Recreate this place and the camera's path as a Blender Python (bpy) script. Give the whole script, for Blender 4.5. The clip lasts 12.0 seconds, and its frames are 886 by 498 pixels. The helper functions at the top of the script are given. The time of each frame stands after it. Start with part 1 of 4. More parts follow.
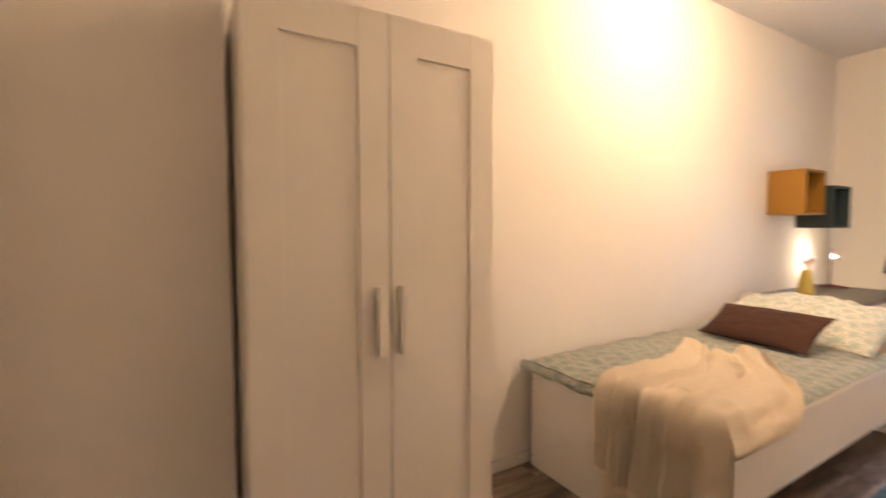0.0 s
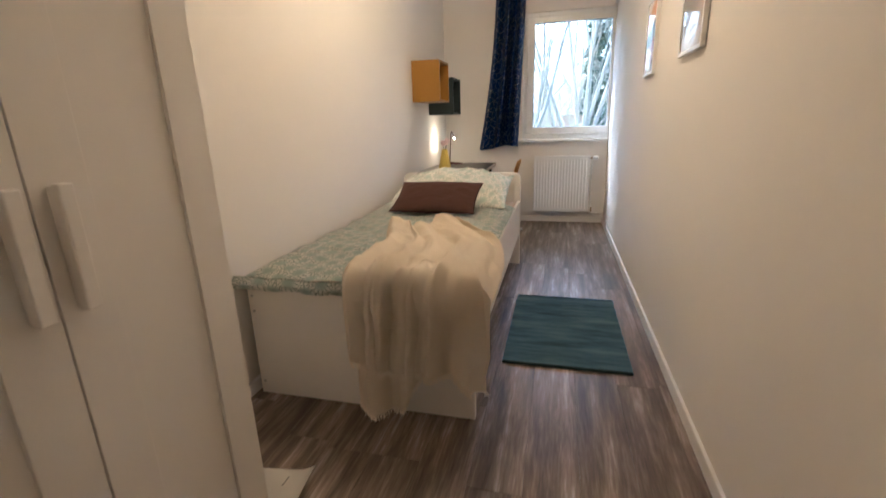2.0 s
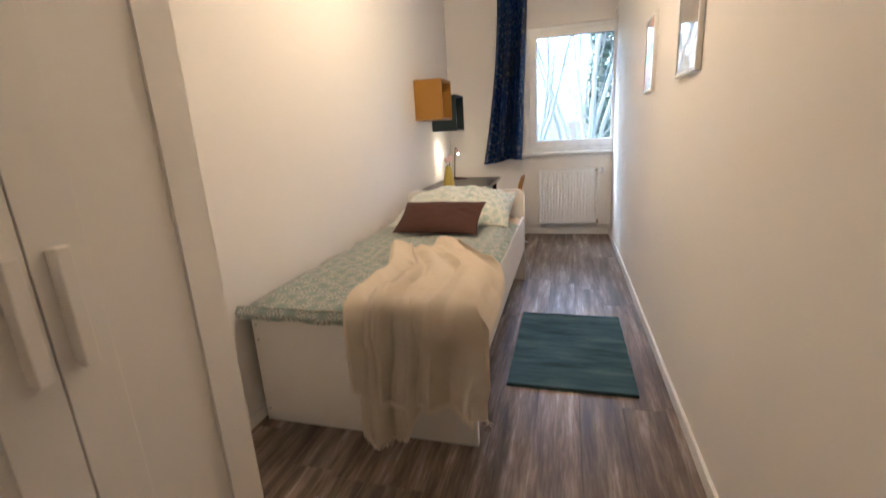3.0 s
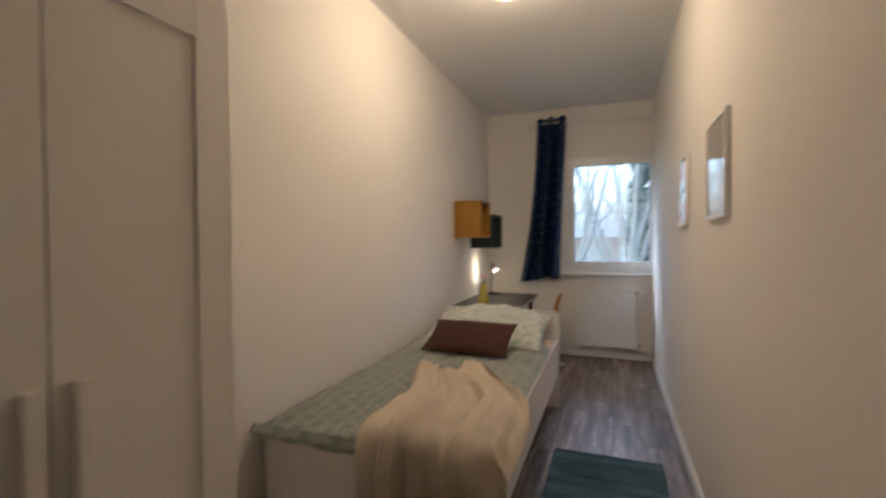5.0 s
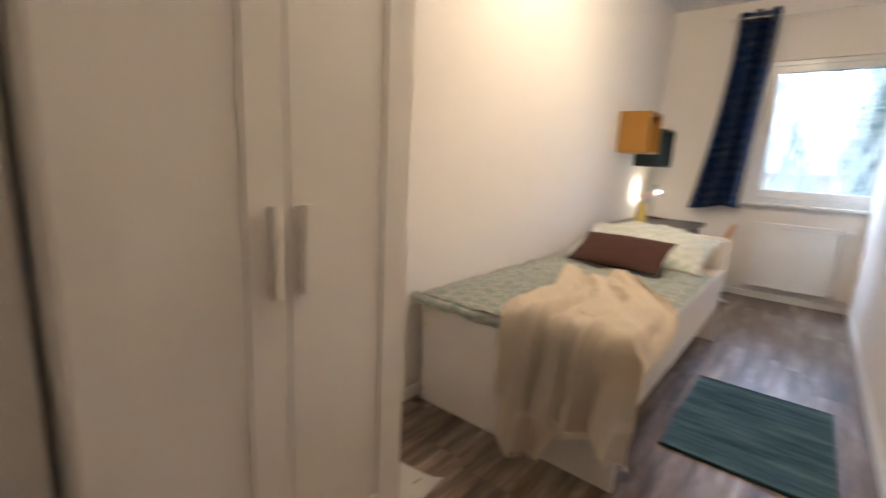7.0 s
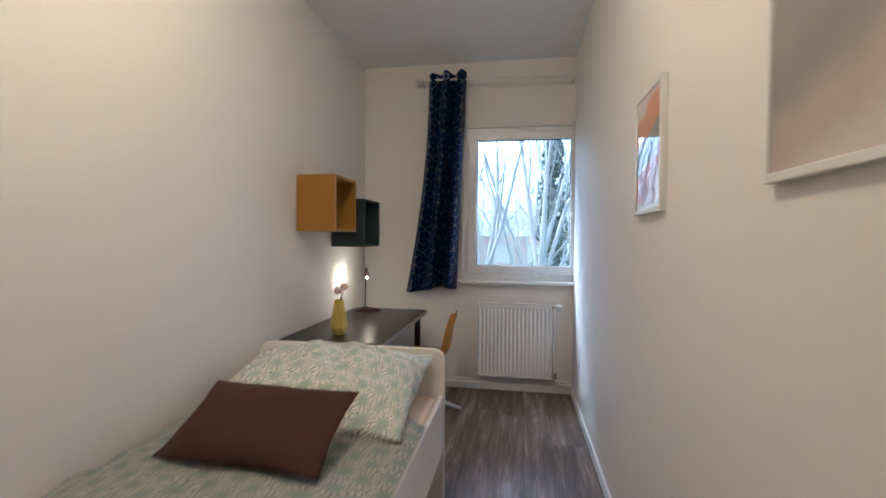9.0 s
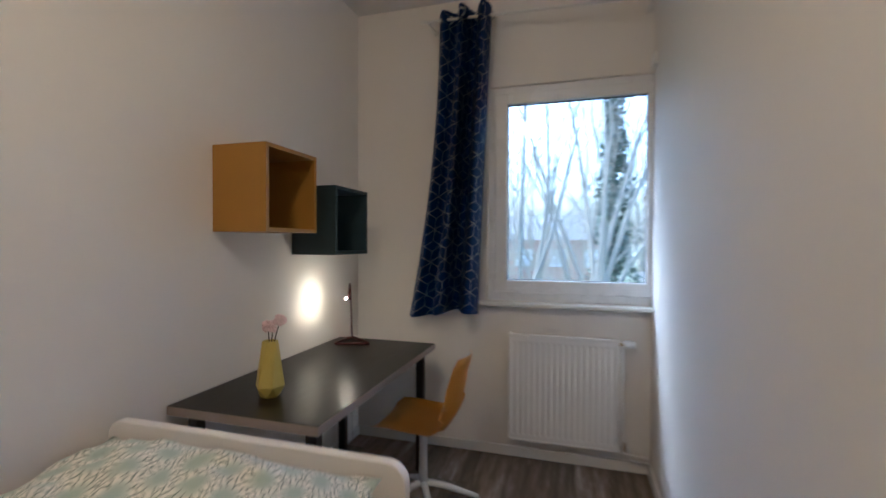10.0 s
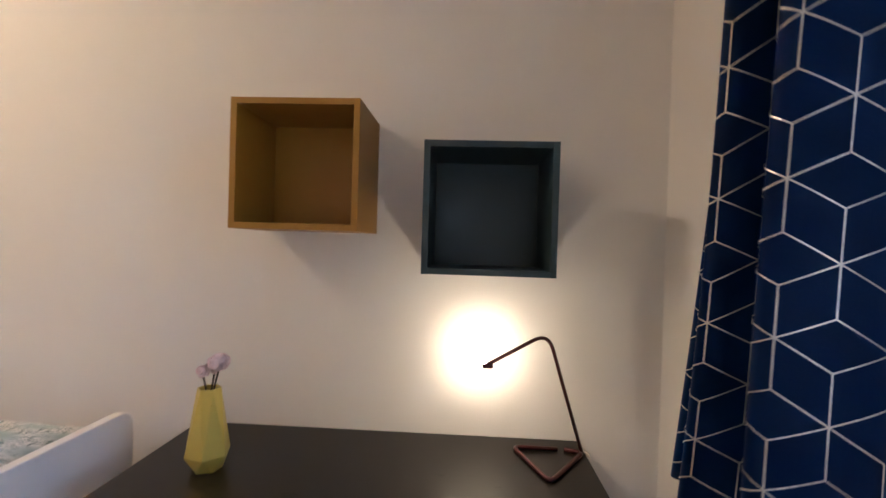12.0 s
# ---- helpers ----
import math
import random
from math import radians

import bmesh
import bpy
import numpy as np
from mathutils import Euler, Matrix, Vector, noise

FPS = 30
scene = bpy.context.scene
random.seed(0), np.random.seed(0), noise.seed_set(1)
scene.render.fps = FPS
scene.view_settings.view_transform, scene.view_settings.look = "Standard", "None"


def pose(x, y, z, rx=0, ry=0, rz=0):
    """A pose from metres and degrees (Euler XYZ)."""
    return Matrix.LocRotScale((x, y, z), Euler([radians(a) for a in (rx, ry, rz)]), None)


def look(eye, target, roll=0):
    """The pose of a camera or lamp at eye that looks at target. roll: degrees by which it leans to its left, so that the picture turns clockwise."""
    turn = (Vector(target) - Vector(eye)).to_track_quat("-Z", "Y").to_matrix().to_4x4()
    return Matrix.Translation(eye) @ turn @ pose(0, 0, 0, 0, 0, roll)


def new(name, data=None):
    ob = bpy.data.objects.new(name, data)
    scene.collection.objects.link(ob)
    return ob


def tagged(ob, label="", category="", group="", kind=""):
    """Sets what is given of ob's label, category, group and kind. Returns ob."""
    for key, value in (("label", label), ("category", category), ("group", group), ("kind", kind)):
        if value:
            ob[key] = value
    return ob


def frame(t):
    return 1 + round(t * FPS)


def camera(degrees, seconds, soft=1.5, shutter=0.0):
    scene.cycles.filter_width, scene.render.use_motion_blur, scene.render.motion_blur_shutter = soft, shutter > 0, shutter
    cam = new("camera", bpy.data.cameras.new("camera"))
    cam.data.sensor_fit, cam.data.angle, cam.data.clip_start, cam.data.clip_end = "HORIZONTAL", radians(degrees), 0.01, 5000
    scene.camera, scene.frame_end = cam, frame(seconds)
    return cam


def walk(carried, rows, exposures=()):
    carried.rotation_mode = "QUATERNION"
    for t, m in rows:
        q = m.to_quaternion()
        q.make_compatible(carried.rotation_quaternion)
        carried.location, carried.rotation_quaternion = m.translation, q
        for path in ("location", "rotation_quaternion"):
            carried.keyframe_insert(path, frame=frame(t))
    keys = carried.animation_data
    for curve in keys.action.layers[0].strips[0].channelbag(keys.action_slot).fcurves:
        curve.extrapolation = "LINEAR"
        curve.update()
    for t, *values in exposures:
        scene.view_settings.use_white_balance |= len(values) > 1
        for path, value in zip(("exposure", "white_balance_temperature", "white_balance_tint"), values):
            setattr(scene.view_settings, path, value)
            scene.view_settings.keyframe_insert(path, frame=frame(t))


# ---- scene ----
cam = camera(89.9, 12.0, shutter=0.5)

SKY, SUN, DOME, SPOT = 0.15, 0.7, 5.6, 0.40
EXPOSURES = [(0, 4.35, 5450, 12), (0.5, 3.5, 4800, 6), (1, 3.58, 4850, 6), (1.5, 3.56, 4700, 4), (2.5, 3.98, 4650, 4), (3.0, 3.96, 4600, 4), (4.4, 2.95, 4700, 5), (4.8, 2.92, 4700, 5), (5.5, 3.48, 4600, 5), (6.0, 3.45, 5000, 7), (6.5, 4.13, 5050, 7), (7.0, 4.05, 4550, 4), (7.5, 3.55, 4700, 4), (9.5, 3.2, 4200, 3), (10.5, 2.82, 4550, 6), (11.2, 3.2, 4750, 8), (12, 3.6, 4750, 9)]
PATH = [
    (0, (-0.217, 0.051, 1.263), (0.800, 1.77, 1.157), -0.1),
    (0.5, (-0.099, 0.258, 1.256), (1.359, 1.612, 1.054), 1.1),
    (1, (-0.061, 0.408, 1.254), (1.741, 1.24, 1.01), 1.7),
    (1.5, (-0.12, 0.502, 1.239), (1.773, 1.018, 0.85), -0.1),
    (2, (-0.162, 0.521, 1.152), (1.7, 1.009, 0.607), -1.8),
    (2.5, (-0.18, 0.506, 1.136), (1.643, 1.03, 0.5), -2.7),
    (3, (-0.141, 0.48, 1.226), (1.719, 1.013, 0.719), -3.3),
    (4.8, (-0.103, 0.435, 1.34), (1.813, 1.006, 1.363), -0.7),
    (5, (-0.122, 0.423, 1.317), (1.747, 1.131, 1.279), -0.4),
    (5.5, (-0.169, 0.367, 1.243), (1.467, 1.502, 1.059), -0.3),
    (6, (-0.25, 0.379, 1.186), (1.051, 1.862, 0.853), 0.4),
    (6.5, (-0.286, 0.385, 1.18), (0.85, 1.979, 0.771), 1.2),
    (7, (-0.209, 0.399, 1.192), (1.307, 1.644, 0.802), 2.9),
    (7.5, (-0.074, 0.458, 1.228), (1.782, 1.109, 0.867), 2.2),
    (9.5, (1.876, 0.445, 1.304), (3.846, 0.79, 1.279), -0.1),
    (10, (2.422, 0.412, 1.304), (4.338, 0.985, 1.272), 0.2),
    (10.2, (2.654, 0.387, 1.313), (4.494, 1.17, 1.288), -0.8),
    (10.5, (2.972, 0.375, 1.305), (4.586, 1.556, 1.278), -0.3),
    (10.8, (3.28, 0.378, 1.301), (4.623, 1.859, 1.282), -0.1),
    (11, (3.511, 0.358, 1.315), (4.689, 1.974, 1.29), 0.1),
    (11.2, (3.76, 0.35, 1.32), (4.664, 2.134, 1.288), 0.0),
    (11.4, (3.988, 0.35, 1.325), (4.606, 2.252, 1.335), 0.3),
    (11.5, (4.085, 0.36, 1.33), (4.608, 2.29, 1.337), 0.4),
    (12, (4.514, 0.409, 1.315), (4.408, 2.406, 1.294), 1.7),
]
walk(cam, [(t, look(eye, target, roll)) for t, eye, target, roll in PATH], EXPOSURES)

# ---- world and light ----
world = bpy.data.worlds.new("overcast_sky")
scene.world = world
world.use_nodes = True
wn = world.node_tree.nodes
sky = wn.new("ShaderNodeTexSky")
sky.sky_type = "NISHITA"
sky.sun_disc = False
sky.sun_elevation = radians(55)
sky.sun_rotation = radians(40)
sky.air_density, sky.dust_density, sky.ozone_density = 1.0, 8.0, 1.0
wn["Background"].inputs[1].default_value = SKY
world.node_tree.links.new(sky.outputs[0], wn["Background"].inputs[0])

sun = new("sun", bpy.data.lights.new("sun", "SUN"))
sun.data.energy, sun.data.angle, sun.data.color = SUN, radians(40), (1.0, 0.96, 0.9)
sun.matrix_world = look((13, 15, 28), (0, 0, 0))

# ---- materials ----
def material(name, base, rough=0.5, metal=0.0):
    m = bpy.data.materials.new(name)
    m.use_nodes = True
    n, l = m.node_tree.nodes, m.node_tree.links
    p = n["Principled BSDF"]
    p.inputs["Base Color"].default_value = (*base, 1)
    p.inputs["Roughness"].default_value = rough
    p.inputs["Metallic"].default_value = metal
    return m, n, l, p


def coords(n, l, scale=(1, 1, 1), space="Object", rot=(0, 0, 0)):
    tc, mp = n.new("ShaderNodeTexCoord"), n.new("ShaderNodeMapping")
    mp.inputs["Scale"].default_value = scale
    mp.inputs["Rotation"].default_value = rot
    l.new(tc.outputs[space], mp.inputs["Vector"])
    return mp.outputs[0]


def noise_tex(n, l, vec, scale, detail=4, rough=0.55):
    t = n.new("ShaderNodeTexNoise")
    t.inputs["Scale"].default_value, t.inputs["Detail"].default_value, t.inputs["Roughness"].default_value = scale, detail, rough
    l.new(vec, t.inputs["Vector"])
    return t.outputs[0]


def ramp(n, l, fac, stops, mode="LINEAR"):
    r = n.new("ShaderNodeValToRGB")
    r.color_ramp.interpolation = mode
    e = r.color_ramp.elements
    while len(e) < len(stops):
        e.new(0.5)
    for k, (pos, c) in zip(e, stops):
        k.position, k.color = pos, (*c, 1)
    l.new(fac, r.inputs[0])
    return r.outputs[0]


def mixed(n, l, fac, a, b, mode="MIX"):
    m = n.new("ShaderNodeMix")
    m.data_type, m.blend_type = "RGBA", mode
    for sock, v in ((m.inputs[0], fac), (m.inputs[6], a), (m.inputs[7], b)):
        if isinstance(v, (int, float)):
            sock.default_value = v
        elif isinstance(v, tuple):
            sock.default_value = (*v, 1)
        else:
            l.new(v, sock)
    return m.outputs[2]


def maths(n, l, op, a, b=0.0):
    m = n.new("ShaderNodeMath")
    m.operation = op
    for sock, v in zip(m.inputs, (a, b)):
        if isinstance(v, (int, float)):
            sock.default_value = v
        else:
            l.new(v, sock)
    return m.outputs[0]


def bump(n, l, p, height, strength, distance):
    b = n.new("ShaderNodeBump")
    b.inputs["Strength"].default_value, b.inputs["Distance"].default_value = strength, distance
    l.new(height, b.inputs["Height"])
    l.new(b.outputs[0], p.inputs["Normal"])


def plain(name, base, rough=0.5, metal=0.0, vary=0.06, scale=6.0, grain=90.0, relief=0.0006, spec=0.5):
    """Paint, plastic, cloth or metal with faint blotches and a fine grain."""
    m, n, l, p = material(name, base, rough, metal)
    v = coords(n, l)
    big = noise_tex(n, l, v, scale, 3)
    c = mixed(n, l, big, tuple(x * (1 - vary) for x in base), tuple(min(1, x * (1 + vary)) for x in base))
    l.new(c, p.inputs["Base Color"])
    fine = noise_tex(n, l, v, grain, 3)
    l.new(maths(n, l, "ADD", maths(n, l, "MULTIPLY", big, 0.14), rough - 0.07), p.inputs["Roughness"])
    bump(n, l, p, fine, 0.5, relief)
    p.inputs["Specular IOR Level"].default_value = spec
    return m


M_WALL = plain("wall_paint", (0.81, 0.78, 0.735), 0.75, vary=0.02, scale=1.3, grain=150, relief=0.0006, spec=0.35)
M_CEIL = plain("ceiling_paint", (0.84, 0.83, 0.82), 0.85, vary=0.02, scale=1.0, grain=110, relief=0.001, spec=0.3)
M_TRIM = plain("white_gloss_paint", (0.78, 0.77, 0.74), 0.35, vary=0.03)
M_PVC = plain("white_pvc", (0.80, 0.81, 0.82), 0.28, vary=0.02, relief=0.0002)
M_WARD = plain("white_foil_board", (0.82, 0.79, 0.74), 0.42, vary=0.02, grain=220, relief=0.0003)
M_BEDBOARD = plain("white_bed_board", (0.85, 0.82, 0.77), 0.42, vary=0.03, relief=0.0002)
M_SHEET = plain("peach_sheet", (0.75, 0.62, 0.52), 0.9, vary=0.06, grain=400, relief=0.001)
M_BROWN = plain("brown_cotton", (0.068, 0.034, 0.026), 0.9, vary=0.12, scale=9, grain=500, relief=0.0012, spec=0.2)
M_RAD = plain("radiator_enamel", (0.80, 0.80, 0.79), 0.35, vary=0.02, relief=0.0002)
M_DARK = plain("dark_gap", (0.02, 0.018, 0.016), 0.8)
M_STEEL = plain("brushed_steel", (0.55, 0.55, 0.55), 0.3, 1.0)
M_BRASS = plain("dull_brass", (0.35, 0.28, 0.18), 0.4, 1.0)
M_OCHRE = plain("ochre_lacquer", (0.35, 0.175, 0.011), 0.48, vary=0.05, scale=5, grain=160, relief=0.0004)
M_TEAL = plain("dark_teal_lacquer", (0.028, 0.050, 0.060), 0.45, vary=0.08, relief=0.0003)
M_YELLOW = plain("yellow_plastic", (0.62, 0.30, 0.018), 0.42, vary=0.04, relief=0.0003)
M_VASE = plain("yellow_metal_vase", (0.60, 0.47, 0.085), 0.38, 0.35, vary=0.07, scale=12)
M_WHITEMETAL = plain("white_metal", (0.72, 0.73, 0.74), 0.35, 0.0)
M_BLACKMETAL = plain("black_metal", (0.015, 0.014, 0.014), 0.4, 0.2)
M_LAMPRED = plain("dark_red_metal", (0.075, 0.022, 0.022), 0.32, 0.5, vary=0.1)
M_PINK = plain("pink_petals", (0.90, 0.66, 0.67), 0.8, vary=0.25, scale=60)
M_STEM = plain("dark_stem", (0.03, 0.022, 0.016), 0.7)
M_PAPER = plain("white_paper", (0.80, 0.78, 0.74), 0.7, vary=0.03)
M_RED = plain("red_print", (0.35, 0.02, 0.02), 0.5)
M_GREY = plain("grey_print", (0.3, 0.3, 0.3), 0.6)
M_CABLE = plain("white_cable", (0.7, 0.66, 0.6), 0.5)
M_SILVER = plain("silver_foil_print", (0.62, 0.63, 0.65), 0.32, 0.8, vary=0.1)
# bark is lightened so its colour holds the bloom and haze outdoors
M_BARK = plain("bloom_paled_bark", (0.40, 0.36, 0.28), 0.9, vary=0.3, scale=8, relief=0.006)
M_IVY = plain("ivy_leaves", (0.095, 0.125, 0.08), 0.6, vary=0.35, scale=3)
M_ROOF = plain("slate_roof", (0.12, 0.12, 0.13), 0.8, vary=0.15)
M_GRASS = plain("wet_grass", (0.07, 0.09, 0.04), 0.9, vary=0.4, scale=0.5)


def brick_wall_material():
    m, n, l, p = material("red_brick", (0.32, 0.10, 0.07), 0.9)
    v = coords(n, l, (1, 1, 1), rot=(0, radians(90), 0))
    b = n.new("ShaderNodeTexBrick")
    b.inputs["Color1"].default_value, b.inputs["Color2"].default_value = (0.50, 0.23, 0.17, 1), (0.42, 0.19, 0.14, 1)
    b.inputs["Mortar"].default_value = (0.35, 0.3, 0.26, 1)
    b.inputs["Scale"].default_value = 4.0
    l.new(v, b.inputs["Vector"])
    l.new(b.outputs[0], p.inputs["Base Color"])
    return m


def floor_material():
    m, n, l, p = material("dark_oak_vinyl", (0.1, 0.08, 0.07), 0.42)
    v = coords(n, l, (0.7, 7, 1))
    info = n.new("ShaderNodeObjectInfo")
    add = n.new("ShaderNodeVectorMath")
    add.operation = "ADD"
    comb = n.new("ShaderNodeCombineXYZ")
    l.new(maths(n, l, "MULTIPLY", info.outputs["Random"], 40.0), comb.inputs[0])
    l.new(maths(n, l, "MULTIPLY", info.outputs["Random"], 70.0), comb.inputs[1])
    l.new(v, add.inputs[0])
    l.new(comb.outputs[0], add.inputs[1])
    streak = noise_tex(n, l, add.outputs[0], 2.1, 6, 0.6)
    fine = noise_tex(n, l, add.outputs[0], 14, 4, 0.6)
    both = maths(n, l, "ADD", maths(n, l, "MULTIPLY", streak, 0.75), maths(n, l, "MULTIPLY", fine, 0.25))
    c = ramp(n, l, both, [(0.36, (0.062, 0.046, 0.038)), (0.47, (0.150, 0.110, 0.084)), (0.56, (0.260, 0.205, 0.165)), (0.66, (0.50, 0.44, 0.39))])
    tone = maths(n, l, "ADD", maths(n, l, "MULTIPLY", info.outputs["Random"], 0.35), 0.80)
    hsv = n.new("ShaderNodeHueSaturation")
    l.new(c, hsv.inputs["Color"])
    l.new(tone, hsv.inputs["Value"])
    l.new(hsv.outputs[0], p.inputs["Base Color"])
    l.new(maths(n, l, "ADD", maths(n, l, "MULTIPLY", fine, 0.25), 0.27), p.inputs["Roughness"])
    bump(n, l, p, fine, 0.35, 0.0012)
    return m


def rug_material():
    m, n, l, p = material("teal_rug_pile", (0.03, 0.14, 0.17), 0.95)
    v = coords(n, l, (9, 1.6, 1))
    band = noise_tex(n, l, v, 1.5, 5, 0.65)
    v2 = coords(n, l)
    tuft = noise_tex(n, l, v2, 260, 2)
    c = ramp(n, l, band, [(0.33, (0.075, 0.130, 0.180)), (0.5, (0.16, 0.275, 0.365)), (0.68, (0.30, 0.44, 0.53))])
    c = mixed(n, l, maths(n, l, "MULTIPLY", tuft, 0.5), c, (0.05, 0.11, 0.15))
    l.new(c, p.inputs["Base Color"])
    bump(n, l, p, tuft, 0.9, 0.006)
    p.inputs["Specular IOR Level"].default_value = 0.1
    return m


def leaf_print_material():
    """Cream cotton printed with grey-green medallions, each ringed by looped leaves."""
    m, n, l, p = material("leaf_print_cotton", (0.6, 0.6, 0.5), 0.9)
    v = coords(n, l)
    nz = n.new("ShaderNodeTexNoise")
    nz.inputs["Scale"].default_value = 14
    l.new(v, nz.inputs["Vector"])
    sc = n.new("ShaderNodeVectorMath")
    sc.operation = "SCALE"
    sc.inputs["Scale"].default_value = 0.032
    l.new(nz.outputs[1], sc.inputs[0])
    wob = n.new("ShaderNodeVectorMath")
    wob.operation = "ADD"
    l.new(v, wob.inputs[0])
    l.new(sc.outputs[0], wob.inputs[1])
    sep = n.new("ShaderNodeSeparateXYZ")
    l.new(wob.outputs[0], sep.inputs[0])
    px = maths(n, l, "ADD", sep.outputs[0], sep.outputs[2])
    py = sep.outputs[1]
    cell = 0.094

    def medallion(shift):
        cx, cy = (maths(n, l, "SUBTRACT", maths(n, l, "FRACT", maths(n, l, "ADD", maths(n, l, "MULTIPLY", q, 1 / c), 40 + shift)), 0.5) for q, c in ((px, cell), (py, cell * 1.5)))
        cy = maths(n, l, "MULTIPLY", cy, 1.5)
        r = maths(n, l, "SQRT", maths(n, l, "ADD", maths(n, l, "MULTIPLY", cx, cx), maths(n, l, "MULTIPLY", cy, cy)))
        return r, maths(n, l, "ARCTAN2", cy, cx)

    ra, ta = medallion(0.0)
    rb, tb = medallion(0.5)
    near = maths(n, l, "LESS_THAN", rb, ra)
    r = maths(n, l, "MINIMUM", ra, rb)
    th = maths(n, l, "ADD", maths(n, l, "MULTIPLY", near, tb), maths(n, l, "MULTIPLY", maths(n, l, "SUBTRACT", 1.0, near), ta))
    # leaf loops: strokes round the medallion, open in the middle of each leaf
    leaf = maths(n, l, "ABSOLUTE", maths(n, l, "SINE", maths(n, l, "MULTIPLY", th, 5.5)))
    rim = maths(n, l, "ABSOLUTE", maths(n, l, "SUBTRACT", r, maths(n, l, "ADD", 0.34, maths(n, l, "MULTIPLY", leaf, 0.17))))
    stroke = maths(n, l, "LESS_THAN", rim, 0.030)
    spoke = maths(n, l, "MULTIPLY", maths(n, l, "LESS_THAN", leaf, 0.22), maths(n, l, "MULTIPLY", maths(n, l, "GREATER_THAN", r, 0.26), maths(n, l, "LESS_THAN", r, 0.40)))
    ink = maths(n, l, "MAXIMUM", stroke, spoke)
    patch = noise_tex(n, l, v, 40, 3)
    core = ramp(n, l, r, [(0.15, (1, 1, 1)), (0.29, (0.6, 0.6, 0.6)), (0.40, (0, 0, 0))])
    cream = mixed(n, l, patch, (0.88, 0.86, 0.79), (0.82, 0.81, 0.74))
    c = mixed(n, l, core, cream, (0.44, 0.53, 0.48))
    c = mixed(n, l, maths(n, l, "MULTIPLY", ink, maths(n, l, "ADD", 0.45, maths(n, l, "MULTIPLY", patch, 0.9))), c, (0.12, 0.19, 0.16))
    l.new(c, p.inputs["Base Color"])
    pucker = noise_tex(n, l, coords(n, l, (1, 1.6, 1)), 42, 4)
    bump(n, l, p, maths(n, l, "ADD", pucker, maths(n, l, "MULTIPLY", ink, -0.25)), 0.7, 0.006)
    p.inputs["Specular IOR Level"].default_value = 0.2
    p.inputs["Sheen Weight"].default_value = 0.2
    return m


def throw_material():
    m, n, l, p = material("cream_throw", (0.78, 0.62, 0.42), 0.95)
    v = coords(n, l)
    big = noise_tex(n, l, v, 7, 4)
    fine = noise_tex(n, l, v, 240, 3)
    c = mixed(n, l, big, (0.96, 0.85, 0.675), (0.97, 0.89, 0.755))
    l.new(c, p.inputs["Base Color"])
    h = maths(n, l, "ADD", maths(n, l, "MULTIPLY", fine, 0.35), noise_tex(n, l, v, 22, 4))
    bump(n, l, p, h, 0.55, 0.006)
    p.inputs["Specular IOR Level"].default_value = 0.15
    return m


def curtain_material():
    m, n, l, p = material("navy_curtain_cloth", (0.012, 0.028, 0.11), 0.5)
    p.inputs["Specular IOR Level"].default_value = 0.2
    v = coords(n, l)
    f = noise_tex(n, l, v, 300, 2)
    l.new(mixed(n, l, f, (0.0018, 0.016, 0.074), (0.003, 0.022, 0.098)), p.inputs["Base Color"])
    bump(n, l, p, f, 0.4, 0.0008)
    tr = n.new("ShaderNodeBsdfTranslucent")
    tr.inputs[0].default_value = (0.01, 0.13, 0.62, 1)
    mx = n.new("ShaderNodeMixShader")
    mx.inputs[0].default_value = 0.20
    out = n["Material Output"]
    l.new(p.outputs[0], mx.inputs[1])
    l.new(tr.outputs[0], mx.inputs[2])
    l.new(mx.outputs[0], out.inputs[0])
    return m


def desk_material():
    m, n, l, p = material("black_brown_laminate", (0.010, 0.008, 0.007), 0.3)
    v = coords(n, l, (2, 30, 30))
    g = noise_tex(n, l, v, 3, 5)
    l.new(mixed(n, l, g, (0.006, 0.005, 0.0045), (0.013, 0.010, 0.009)), p.inputs["Base Color"])
    l.new(maths(n, l, "ADD", maths(n, l, "MULTIPLY", g, 0.12), 0.24), p.inputs["Roughness"])
    bump(n, l, p, g, 0.25, 0.0004)
    p.inputs["Specular IOR Level"].default_value = 0.32
    return m


def glass_material():
    m = bpy.data.materials.new("window_glass")
    m.use_nodes = True
    n, l = m.node_tree.nodes, m.node_tree.links
    n.remove(n["Principled BSDF"])
    t, g, f, x = n.new("ShaderNodeBsdfTransparent"), n.new("ShaderNodeBsdfGlossy"), n.new("ShaderNodeFresnel"), n.new("ShaderNodeMixShader")
    t.inputs[0].default_value = (0.95, 0.97, 0.98, 1)
    g.inputs["Roughness"].default_value = 0.0
    f.inputs[0].default_value = 1.45
    l.new(f.outputs[0], x.inputs[0])
    l.new(t.outputs[0], x.inputs[1])
    l.new(g.outputs[0], x.inputs[2])
    l.new(x.outputs[0], n["Material Output"].inputs[0])
    return m


def glow(name, colour, strength):
    m, n, l, p = material(name, (0.9, 0.9, 0.9), 0.3)
    p.inputs["Emission Color"].default_value = (*colour, 1)
    p.inputs["Emission Strength"].default_value = strength
    return m


